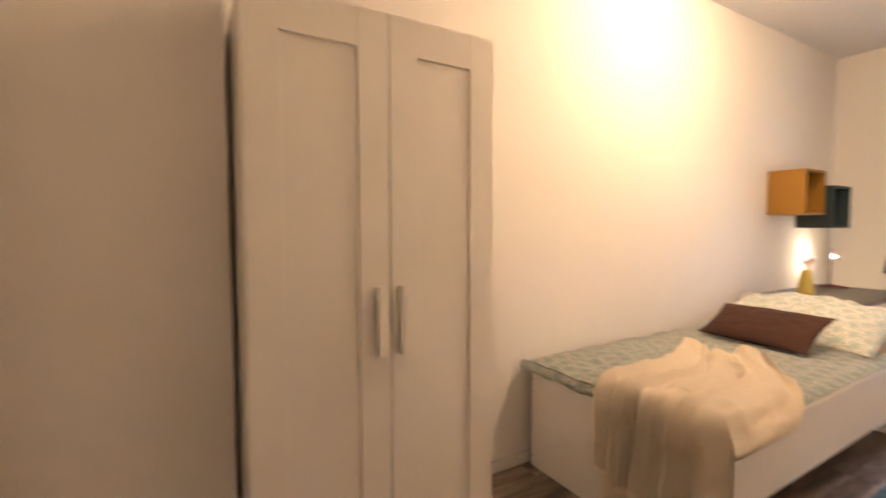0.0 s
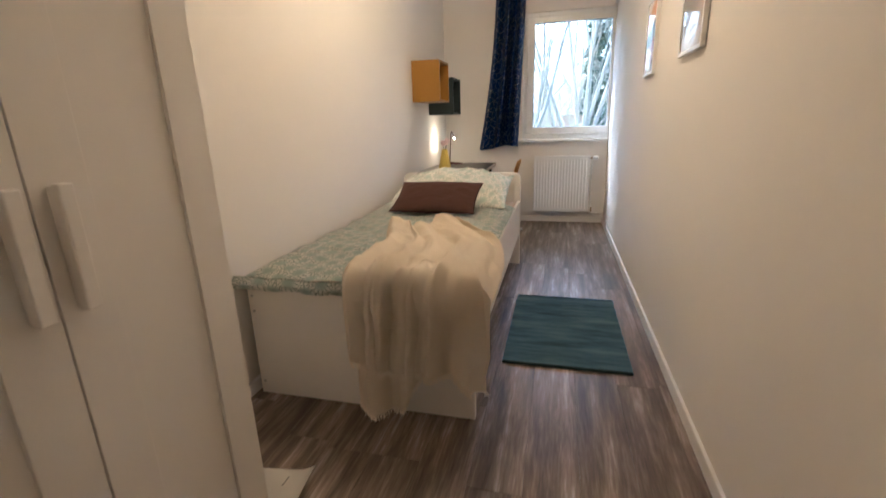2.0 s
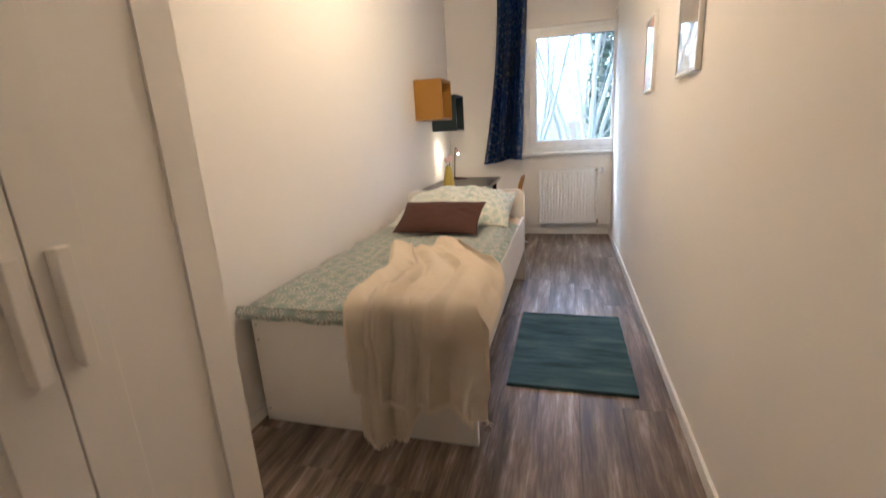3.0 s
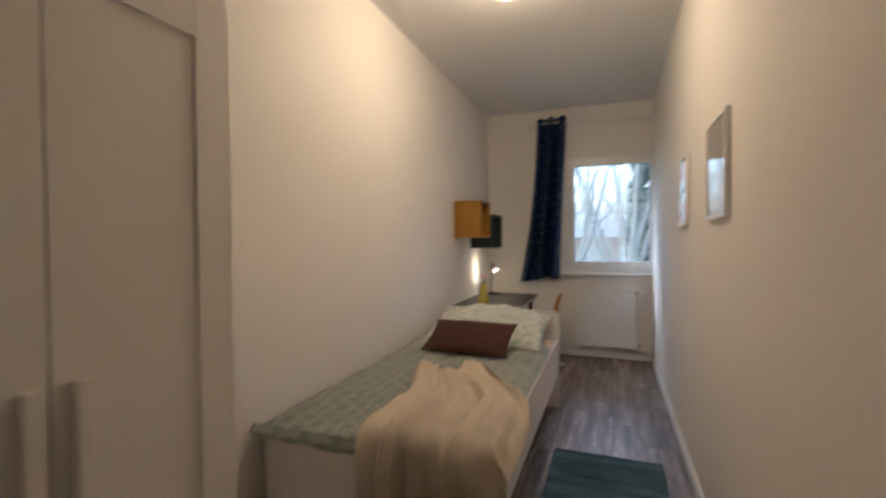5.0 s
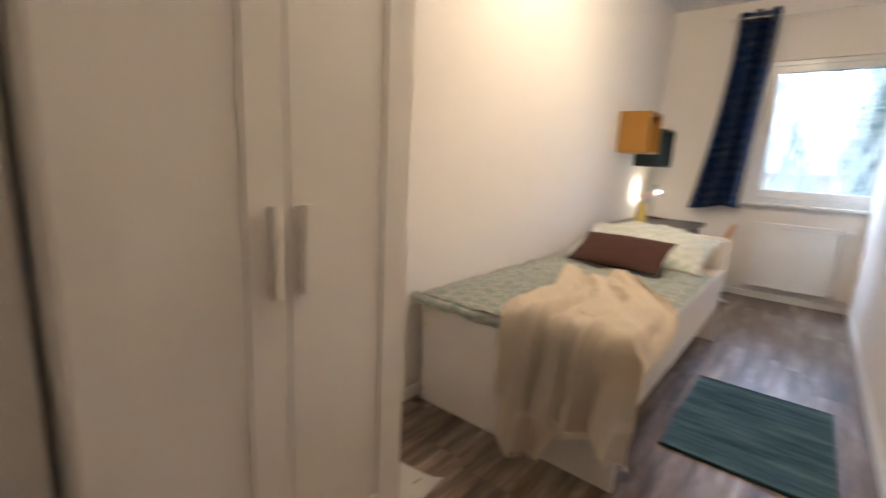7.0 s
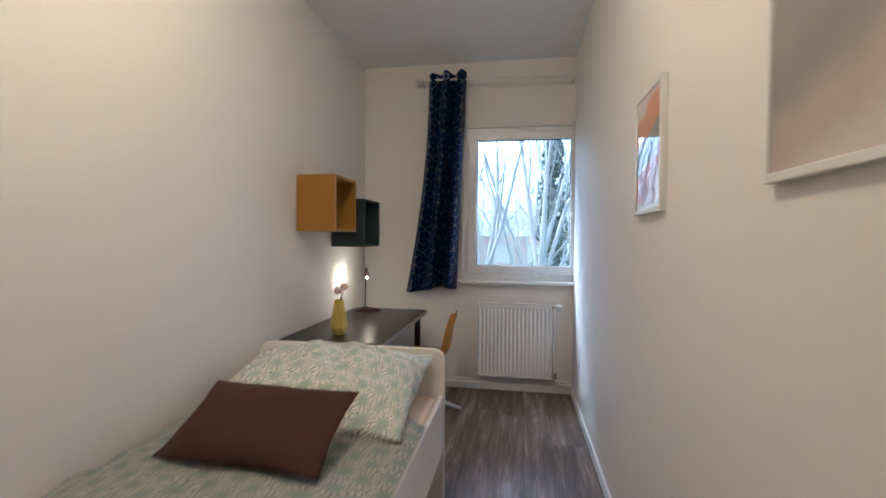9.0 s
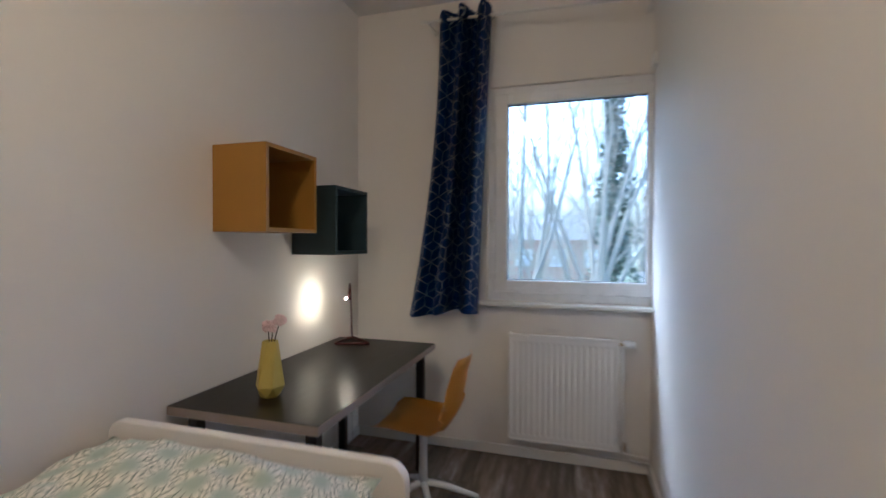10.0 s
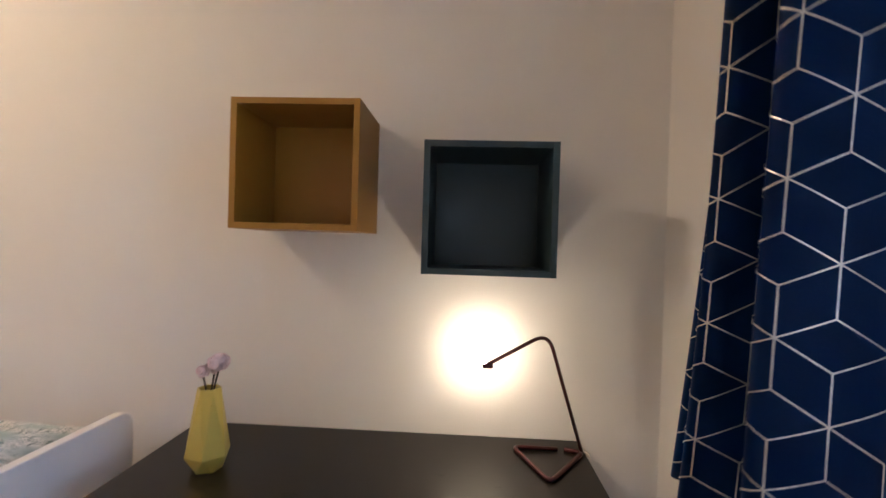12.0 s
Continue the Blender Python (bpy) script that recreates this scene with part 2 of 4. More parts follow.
def art_material(name, colours, angle, seed):
    """An abstract watercolour of slanting bands."""
    m, n, l, p = material(name, (0.6, 0.5, 0.4), 0.6)
    v = coords(n, l, (1, 1, 1), rot=(0, radians(angle), 0))
    sep = n.new("ShaderNodeSeparateXYZ")
    l.new(v, sep.inputs[0])
    wob = noise_tex(n, l, coords(n, l, (6, 6, 6 + seed)), 1.3, 4)
    h = maths(n, l, "ADD", maths(n, l, "MULTIPLY", sep.outputs[2], 2.1), maths(n, l, "ADD", maths(n, l, "MULTIPLY", wob, 0.22), 0.39))
    c = ramp(n, l, h, colours, "EASE")
    l.new(c, p.inputs["Base Color"])
    p.inputs["Coat Weight"].default_value = 1.0
    p.inputs["Coat Roughness"].default_value = 0.02
    return m


M_BRICK, M_FLOOR, M_RUG, M_PRINT, M_THROW = brick_wall_material(), floor_material(), rug_material(), leaf_print_material(), throw_material()
M_CURTAIN, M_DESK, M_GLASS = curtain_material(), desk_material(), glass_material()
M_DESKEDGE = plain("grey_brown_edge_band", (0.31, 0.25, 0.20), 0.5)
M_DOME = glow("opal_glass_lit", (1.0, 0.61, 0.30), DOME)
M_LED = glow("warm_led", (1.0, 0.66, 0.34), 100.0)
M_ART_A = art_material("abstract_print_warm", [(0.10, (0.62, 0.52, 0.46)), (0.24, (0.42, 0.10, 0.09)), (0.42, (0.45, 0.13, 0.11)), (0.46, (0.20, 0.21, 0.17)), (0.58, (0.25, 0.26, 0.22)), (0.62, (0.55, 0.22, 0.06)), (0.78, (0.60, 0.27, 0.10)), (0.86, (0.66, 0.60, 0.54))], -17, 0)
M_ART_B = art_material("abstract_print_cool", [(0.12, (0.66, 0.60, 0.54)), (0.3, (0.5, 0.42, 0.36)), (0.5, (0.32, 0.30, 0.27)), (0.72, (0.36, 0.33, 0.30)), (0.9, (0.45, 0.40, 0.36))], -24, 3)


# ---- building helpers ----
def part(name, bm, mat, parent=None, label="", smooth=False):
    me = bpy.data.meshes.new(name)
    bmesh.ops.recalc_face_normals(bm, faces=bm.faces)
    bm.to_mesh(me)
    bm.free()
    for m in mat if isinstance(mat, (list, tuple)) else [mat]:
        me.materials.append(m)
    if smooth:
        me.shade_smooth()
    ob = new(name, me)
    ob.parent = parent
    if label:
        tagged(ob, label)
    return ob


def thing(name, label, category, group="", at=(0, 0, 0)):
    ob = new(name)
    ob.location = at
    ob.empty_display_size = 0.05
    return tagged(ob, label, category, group)


def add_box(bm, lo, hi, bevel=0.0, seg=2):
    r = bmesh.ops.create_cube(bm, size=1)
    c = [(a + b) / 2 for a, b in zip(lo, hi)]
    s = [abs(b - a) for a, b in zip(lo, hi)]
    bmesh.ops.scale(bm, vec=s, verts=r["verts"])
    bmesh.ops.translate(bm, vec=c, verts=r["verts"])
    if bevel:
        e = list({e for v in r["verts"] for e in v.link_edges})
        bmesh.ops.bevel(bm, geom=e, offset=bevel, segments=seg, affect="EDGES", profile=0.5)
    return bm


def box(lo, hi, bevel=0.0, seg=2):
    return add_box(bmesh.new(), lo, hi, bevel, seg)


def add_tube(bm, pts, radius, n=8, caps=True):
    """A tube along points; radius is a number or one for each point."""
    pts = [Vector(p) for p in pts]
    rs = radius if isinstance(radius, (list, tuple)) else [radius] * len(pts)
    rings, side = [], None
    for i, p in enumerate(pts):
        d = (pts[min(i + 1, len(pts) - 1)] - pts[max(i - 1, 0)]).normalized()
        if side is None:
            side = d.orthogonal().normalized()
        side = (side - d * side.dot(d)).normalized()
        up = d.cross(side)
        rings.append([bm.verts.new(p + rs[i] * (math.cos(a) * side + math.sin(a) * up)) for a in (2 * math.pi * k / n for k in range(n))])
    for a, b in zip(rings, rings[1:]):
        for k in range(n):
            bm.faces.new((a[k], a[(k + 1) % n], b[(k + 1) % n], b[k]))
    if caps:
        bm.faces.new(rings[0])
        bm.faces.new(rings[-1])
    return bm


def tube(pts, radius, n=8):
    return add_tube(bmesh.new(), pts, radius, n)


def lathe(bm, centre, profile, n=24):
    rings = []
    for r, z in profile:
        rings.append([bm.verts.new((centre[0] + r * math.cos(2 * math.pi * k / n), centre[1] + r * math.sin(2 * math.pi * k / n), centre[2] + z)) for k in range(n)])
    for a, b in zip(rings, rings[1:]):
        for k in range(n):
            bm.faces.new((a[k], a[(k + 1) % n], b[(k + 1) % n], b[k]))
    bm.faces.new(rings[0])
    bm.faces.new(rings[-1])
    return bm


def sheet(grid, thick=0.0):
    """A mesh from rows of points; thick gives it a back, offset along the normals."""
    bm = bmesh.new()
    vs = [[bm.verts.new(p) for p in row] for row in grid]
    for a, b in zip(vs, vs[1:]):
        for i in range(len(a) - 1):
            bm.faces.new((a[i], a[i + 1], b[i + 1], b[i]))
    if thick:
        bmesh.ops.solidify(bm, geom=bm.faces[:], thickness=thick)
    return bm


def rounded(points, radius, seg=5):
    """A path of points with its inner corners rounded."""
    pts = [Vector(p) for p in points]
    out = [pts[0]]
    for a, b, c in zip(pts, pts[1:], pts[2:]):
        u, w = (a - b), (c - b)
        r = min(radius, u.length / 2.1, w.length / 2.1)
        p, q = b + u.normalized() * r, b + w.normalized() * r
        for k in range(seg + 1):
            t = k / seg
            out.append((1 - t) ** 2 * p + 2 * t * (1 - t) * b + t * t * q)
    return out + [pts[-1]]


def structure(name, bm, mat, label, category="wall"):
    return tagged(part(name, bm, mat), label, category, kind="structure")


# ---- the room ----
LEFT, BACK, HIGH, NICHE = 1.82, 5.13, 2.81, 1.50
WX0, DOOR1 = -0.62, 0.22          # end of the room, edge of the doorway in the long wall
HALL = -0.50
WIN = (-0.075, 0.935, 0.945, 2.252)             # the window's opening: y from, to; z from, to

structure("wall_left", box((-0.09, LEFT, 0), (BACK + 0.3, LEFT + 0.15, HIGH)), M_WALL, "long white painted wall behind the bed and desk")
structure("wall_niche", box((WX0, NICHE, 0), (-0.09, LEFT + 0.15, HIGH), 0.004), M_WALL, "white painted wall stepping forward beside the wardrobe")
structure("wall_end", box((WX0 - 0.15, HALL, 0), (WX0, LEFT + 0.15, HIGH)), M_WALL, "plain white wall closing the entrance")
bm = box((DOOR1, -0.15, 0), (BACK, 0.0, HIGH))
add_box(bm, (WX0, -0.15, 2.05), (DOOR1, 0.0, HIGH))
structure("wall_right", bm, M_WALL, "long white painted wall with framed prints and a doorway")
bm = box((DOOR1, HALL, 0), (DOOR1 + 0.12, -0.15, HIGH))
add_box(bm, (WX0 - 0.15, HALL - 0.12, 0), (DOOR1 + 0.12, HALL, HIGH))
structure("wall_hall", bm, M_WALL, "plain white walls of the entrance hall")
bm = box((BACK, -0.15, 0), (BACK + 0.3, LEFT, WIN[2]))
add_box(bm, (BACK, -0.15, WIN[3]), (BACK + 0.3, LEFT, HIGH))
add_box(bm, (BACK, WIN[1], WIN[2]), (BACK + 0.3, LEFT, WIN[3]))
add_box(bm, (BACK, -0.15, WIN[2]), (BACK + 0.3, WIN[0], WIN[3]))
structure("wall_window", bm, M_WALL, "white painted outer wall with the window")
structure("ceiling", box((WX0 - 0.15, HALL - 0.12, HIGH), (BACK + 0.3, LEFT + 0.15, HIGH + 0.12)), M_CEIL, "smooth white painted ceiling", "ceiling")


def baseboard(name, lo, hi, axis):
    bm = box(lo, hi, 0.004)
    return structure(name, bm, M_TRIM, "white painted wooden baseboard along the wall", "baseboard")


baseboard("baseboard_right", (DOOR1, 0.0, 0.0), (BACK, 0.014, 0.062), 0)
baseboard("baseboard_left", (-0.088, LEFT - 0.014, 0.0), (BACK, LEFT, 0.062), 0)
baseboard("baseboard_window", (BACK - 0.014, 0.0145, 0.0), (BACK, LEFT - 0.0145, 0.062), 0)
baseboard("baseboard_niche", (WX0, NICHE - 0.014, 0.0), (-0.092, NICHE, 0.062), 0)

# window
win = tagged(new("window_1"), "white plastic casement window, closed, with bare trees outside", "window", kind="structure")
win.location = (BACK, 0.43, WIN[2])


def ring(y0, y1, z0, z1, w, x0, x1, bevel):
    bm = bmesh.new()
    wl, wr, wb, wt = w
    add_box(bm, (x0, y0, z0), (x1, y0 + wr, z1), bevel)
    add_box(bm, (x0, y1 - wl, z0), (x1, y1, z1), bevel)
    add_box(bm, (x0 + 0.0004, y0 + wr - bevel, z0), (x1 - 0.0004, y1 - wl + bevel, z0 + wb), bevel)
    add_box(bm, (x0 + 0.0004, y0 + wr - bevel, z1 - wt), (x1 - 0.0004, y1 - wl + bevel, z1), bevel)
    return bm


def window_part(name, bm, mat, label=""):
    ob = part(name, bm, mat, win, label)
    ob.matrix_parent_inverse = Matrix.Translation(win.location).inverted()
    return ob


window_part("window_frame", ring(WIN[0], WIN[1], WIN[2], WIN[3], (0.045, 0.045, 0.05, 0.045), BACK + 0.025, BACK + 0.095, 0.004), M_PVC)
window_part("sash", ring(WIN[0] + 0.030, WIN[1] - 0.042, WIN[2] + 0.048, WIN[3] - 0.042, (0.078, 0.075, 0.080, 0.067), BACK + 0.008, BACK + 0.075, 0.008), M_PVC)
G = (WIN[0] + 0.100, WIN[1] - 0.115, WIN[2] + 0.123, WIN[3] - 0.104)
window_part("gasket", ring(G[0], G[1], G[2], G[3], (0.007,) * 4, BACK + 0.030, BACK + 0.060, 0.001), M_DARK, "black rubber gasket")
pane = window_part("pane", box((BACK + 0.040, G[0] + 0.002, G[2] + 0.002), (BACK + 0.052, G[1] - 0.002, G[3] - 0.002)), M_GLASS)
pane.visible_shadow = False
bm = box((BACK - 0.006, 0.012, 1.50), (BACK + 0.008, 0.042, 1.57), 0.004)
add_box(bm, (BACK - 0.048, 0.020, 1.535), (BACK - 0.004, 0.034, 1.55), 0.003)
add_box(bm, (BACK - 0.055, 0.018, 1.43), (BACK - 0.038, 0.036, 1.555), 0.006)
window_part("handle", bm, M_PVC, "white lever handle turned down")
for z in (WIN[2] + 0.075, WIN[3] - 0.11):
    bm = box((BACK + 0.000, WIN[1] - 0.050, z), (BACK + 0.026, WIN[1] - 0.036, z + 0.06), 0.004)
    window_part("hinge", bm, M_PVC)
structure("window_sill", box((BACK - 0.075, -0.0005 + 0.001, WIN[2] - 0.024), (BACK + 0.025, 0.985, WIN[2] - 0.001), 0.005), M_TRIM, "white painted window sill board", "window sill")

structure("trim_cover", box((5.02, 0.0005, 2.255), (5.125, 0.022, 2.330), 0.008), M_TRIM, "small white cover on the wall beside the window", "cover")

# wardrobe
W0, W1, WF = -0.072, 0.736, 1.315
ward = thing("wardrobe", "white two-door wardrobe with framed panel doors, closed, standing against the wall", "wardrobe", at=(0.33, 1.57, 0))


def into(parent, ob):
    ob.parent = parent
    ob.matrix_parent_inverse = Matrix.Translation(parent.location).inverted()
    return ob


for x in (W0, W1 - 0.018):
    into(ward, part("side_panel", box((x, WF + 0.021, 0.0), (x + 0.018, LEFT - 0.02, 1.905), 0.002), M_WARD))
into(ward, part("top", box((W0 + 0.018, WF + 0.021, 1.885), (W1 - 0.018, LEFT - 0.02, 1.904), 0.002), M_WARD))
into(ward, part("back", box((W0 + 0.018, LEFT - 0.03, 0.08), (W1 - 0.018, LEFT - 0.021, 1.885)), M_WARD))
into(ward, part("bottom", box((W0 + 0.018, WF + 0.03, 0.07), (W1 - 0.018, LEFT - 0.03, 0.088)), M_WARD))
into(ward, part("plinth", box((W0 + 0.018, WF + 0.06, 0.0), (W1 - 0.018, WF + 0.076, 0.07)), M_WARD))
MID = 0.342
for d0, d1, h in ((W0, MID - 0.0018, MID - 0.038), (MID + 0.0018, W1, MID + 0.038)):
    z0, z1, sw = 0.032, 1.902, 0.098
    bm = box((d0, WF, z0), (d0 + sw, WF + 0.019, z1), 0.0015)
    add_box(bm, (d1 - sw, WF, z0), (d1, WF + 0.019, z1), 0.0015)
    add_box(bm, (d0 + sw, WF + 0.0003, z0), (d1 - sw, WF + 0.0187, z0 + 0.105), 0.0015)
    add_box(bm, (d0 + sw, WF + 0.0003, z1 - 0.115), (d1 - sw, WF + 0.0187, z1), 0.0015)
    door = into(ward, part("door", bm, M_WARD))
    part("panel", box((d0 + sw - 0.004, WF + 0.009, z0 + 0.10), (d1 - sw + 0.004, WF + 0.0185, z1 - 0.11)), M_WARD, door)
    bm = box((h - 0.013, WF - 0.030, 0.862), (h + 0.013, WF - 0.012, 1.078), 0.003)
    add_box(bm, (h - 0.010, WF - 0.014, 0.866), (h + 0.010, WF + 0.002, 1.074), 0.002)
    part("handle", bm, M_WARD, door, "white bar handle")

# leaflet and cable on the floor beside the wardrobe
leaf = thing("leaflet", "white printed leaflet with a red band lying curled on the floor", "leaflet", at=(0.85, 1.38, 0.008))
rows = []
for i in range(13):
    u = i / 12
    rows.append([(0.74 + 0.21 * u - 0.03 * (j / 5), 1.26 + 0.21 * j / 5 + 0.03 * u, 0.010 + 0.030 * max(0, 0.35 - j / 5) ** 2 * 6 + 0.006 * math.sin(3 * u)) for j in range(6)])
into(leaf, part("sheet", sheet(rows, 0.0015), M_PAPER, smooth=True))
into(leaf, part("red_band", box((0.755, 1.268, 0.0305), (0.80, 1.295, 0.0325)), M_RED))
into(leaf, part("text_bar", box((0.86, 1.36, 0.0165), (0.90, 1.366, 0.0175)), M_GREY))
cab = tagged(part("cable", tube(rounded([(0.70, 1.34, 0.012), (0.715, 1.27, 0.03), (0.70, 1.22, 0.006), (0.74, 1.19, 0.005), (0.77, 1.245, 0.005)], 0.03), 0.0045), M_CABLE, smooth=True), "white cable looped on the floor by the wardrobe", "cable")

# bed
BX0, BX1, BY0, BY1 = 1.345, 3.425, 0.805, 1.785
bed = thing("bed", "white single bed with rounded headboard, made up against the wall", "bed", at=(2.4, 1.3, 0))
into(bed, part("footboard", box((BX0, BY0, 0), (BX0 + 0.032, BY1, 0.525), 0.003), M_BEDBOARD))


def rounded_panel(x0, x1, y0, y1, z0, z1, r):
    bm = bmesh.new()
    prof = [(y0, z0), (y1, z0)]
    for k in range(9):
        a = math.pi / 2 * k / 8
        prof.append((y1 - r + r * math.cos(a), z1 - r + r * math.sin(a)))
    for k in range(9):
        a = math.pi / 2 + math.pi / 2 * k / 8
        prof.append((y0 + r + r * math.cos(a), z1 - r + r * math.sin(a)))
    f = bm.faces.new([bm.verts.new((x0, y, z)) for y, z in prof])
    e = bmesh.ops.extrude_face_region(bm, geom=[f])
    bmesh.ops.translate(bm, vec=(x1 - x0, 0, 0), verts=[v for v in e["geom"] if isinstance(v, bmesh.types.BMVert)])
    sharp = [e for e in bm.edges if abs(e.verts[0].co.x - e.verts[1].co.x) < 1e-6]
    bmesh.ops.bevel(bm, geom=sharp, offset=0.004, segments=2, affect="EDGES", profile=0.5)
    return bm


into(bed, part("headboard", rounded_panel(BX1, BX1 + 0.032, BY0, BY1, 0, 0.757, 0.055), M_BEDBOARD))
for y in (BY0 + 0.004, BY1 - 0.026):
    into(bed, part("side_rail", box((BX0 + 0.0322, y, 0.255), (BX1 - 0.0002, y + 0.022, 0.532), 0.003), M_BEDBOARD))
into(bed, part("slat_base", box((BX0 + 0.033, BY0 + 0.028, 0.29), (BX1 - 0.001, BY1 - 0.028, 0.32)), M_BEDBOARD))
for z in (0.40, 0.47, 0.06):
    bm = bmesh.new()
    lathe(bm, (0, 0, 0), [(0.006, 0), (0.006, 0.002), (0.003, 0.003)], 10)
    ob = part("screw_cap", bm, M_STEEL)
    ob.matrix_world = pose(BX0 - 0.0005, BY1 - 0.022, z, 0, -90, 0)
    ob.parent = bed
    ob.matrix_parent_inverse = Matrix.Translation(bed.location).inverted()

mat_ob = tagged(part("mattress", box((BX0 + 0.036, BY0 + 0.030, 0.321), (BX1 - 0.004, BY1 - 0.03, 0.535), 0.035, 4), M_SHEET, smooth=True), "mattress in a peach fitted sheet on the bed", "mattress")


def fbm(x, y, z=0.0):
    return noise.noise((x, y, z)) + 0.5 * noise.noise((2.1 * x, 2.1 * y, z + 5))


# duvet: lies over the mattress, laps over the footboard
rows = []
for i in range(91):
    u = i / 90
    row = []
    for j in range(61):
        w = j / 60
        x, y = 1.300 + (3.06 - 1.300) * u, 0.812 + (1.805 - 0.812) * w
        z = 0.580 + 0.013 * fbm(x * 5, y * 5) + 0.009 * fbm(x * 13, y * 13, 3)
        z -= 0.03 * max(0, (w - 0.85) / 0.15) ** 2
        z += 0.012 * math.sin(math.pi * min(1, max(0, w))) - 0.030 * max(0, (0.10 - w) / 0.10) ** 2
        z -= 0.020 * max(0, (0.06 - u) / 0.06) ** 1.5 + 0.02 * max(0, (u - 0.97) / 0.03) ** 2
        x += 0.012 * fbm(y * 4, 7.0) * (1 - u)
        row.append((x, y, z))
    rows.append(row)
bm = sheet(rows, -0.034)
tagged(part("duvet", bm, M_PRINT, smooth=True), "thin duvet in cream cotton with grey-green leaf print", "duvet")
rows = []
for i in range(9):
    rows.append([(1.298 - 0.018 * math.sin(3.1 * i / 8) - 0.007 * fbm(y * 14, i * 0.3) - 0.006 * i / 8, y, 0.574 - 0.054 * i / 8 + 0.010 * fbm(y * 6, 2.0) + 0.008 * i / 8 * fbm(y * 17, 4.0)) for y in [0.86 + 0.94 * k / 70 for k in range(71)]])
duvet = bpy.data.objects["duvet"]
part("hem", sheet(rows, 0.012), M_PRINT, duvet, smooth=True)


def cushion(name, w, h, t, mat, m, label, category, seed, wrinkle=0.006, n=40):
    """A stuffed cushion, w by h, with pinched corners and a sewn edge."""
    bm = bmesh.new()
    for side in (1, -1):
        vs = []
        for i in range(n + 1):
            row = []
            for j in range(n + 1):
                a, b = 2 * i / n - 1, 2 * j / n - 1
                puff = max(0, (1 - abs(a) ** 2.4)) ** 0.65 * max(0, (1 - abs(b) ** 2.4)) ** 0.65
                pull = 1 - 0.055 * (1 - abs(b) ** 2) * abs(a) ** 4
                pull2 = 1 - 0.075 * (1 - abs(a) ** 2) * abs(b) ** 4
                z = side * t / 2 * puff + wrinkle * fbm(a * 2.6 + seed, b * 2.6, side) * (0.3 + puff)
                z += wrinkle * 0.6 * fbm(a * 7 + seed, b * 7, side) * puff
                row.append(bm.verts.new((w / 2 * a * pull, h / 2 * b * pull2, z if abs(a) < 1 and abs(b) < 1 else wrinkle * fbm(a * 2.6 + seed, b * 2.6))))
            vs.append(row)
        for r, s in zip(vs, vs[1:]):
            for k in range(n):
                bm.faces.new((r[k], r[k + 1], s[k + 1], s[k]))
    bmesh.ops.remove_doubles(bm, verts=bm.verts, dist=0.0006)
    ob = tagged(part(name, bm, mat, smooth=True), label, category)
    ob.matrix_world = m
    return ob


cushion("pillow", 0.87, 0.62, 0.29, M_PRINT, pose(3.09, 1.285, 0.652, 0, -13, 0) @ pose(0, 0, 0, 0, 0, 90), "plump bed pillow in cream cotton with grey-green leaf print", "pillow", 2.0, 0.026)
cushion("cushion", 0.57, 0.33, 0.11, M_BROWN, pose(2.63, 1.285, 0.688, 0, -28, -3) @ pose(0, 0, 0, 0, 0, 90), "long dark brown cotton cushion leaning on the pillow", "cushion", 8.0, 0.006)

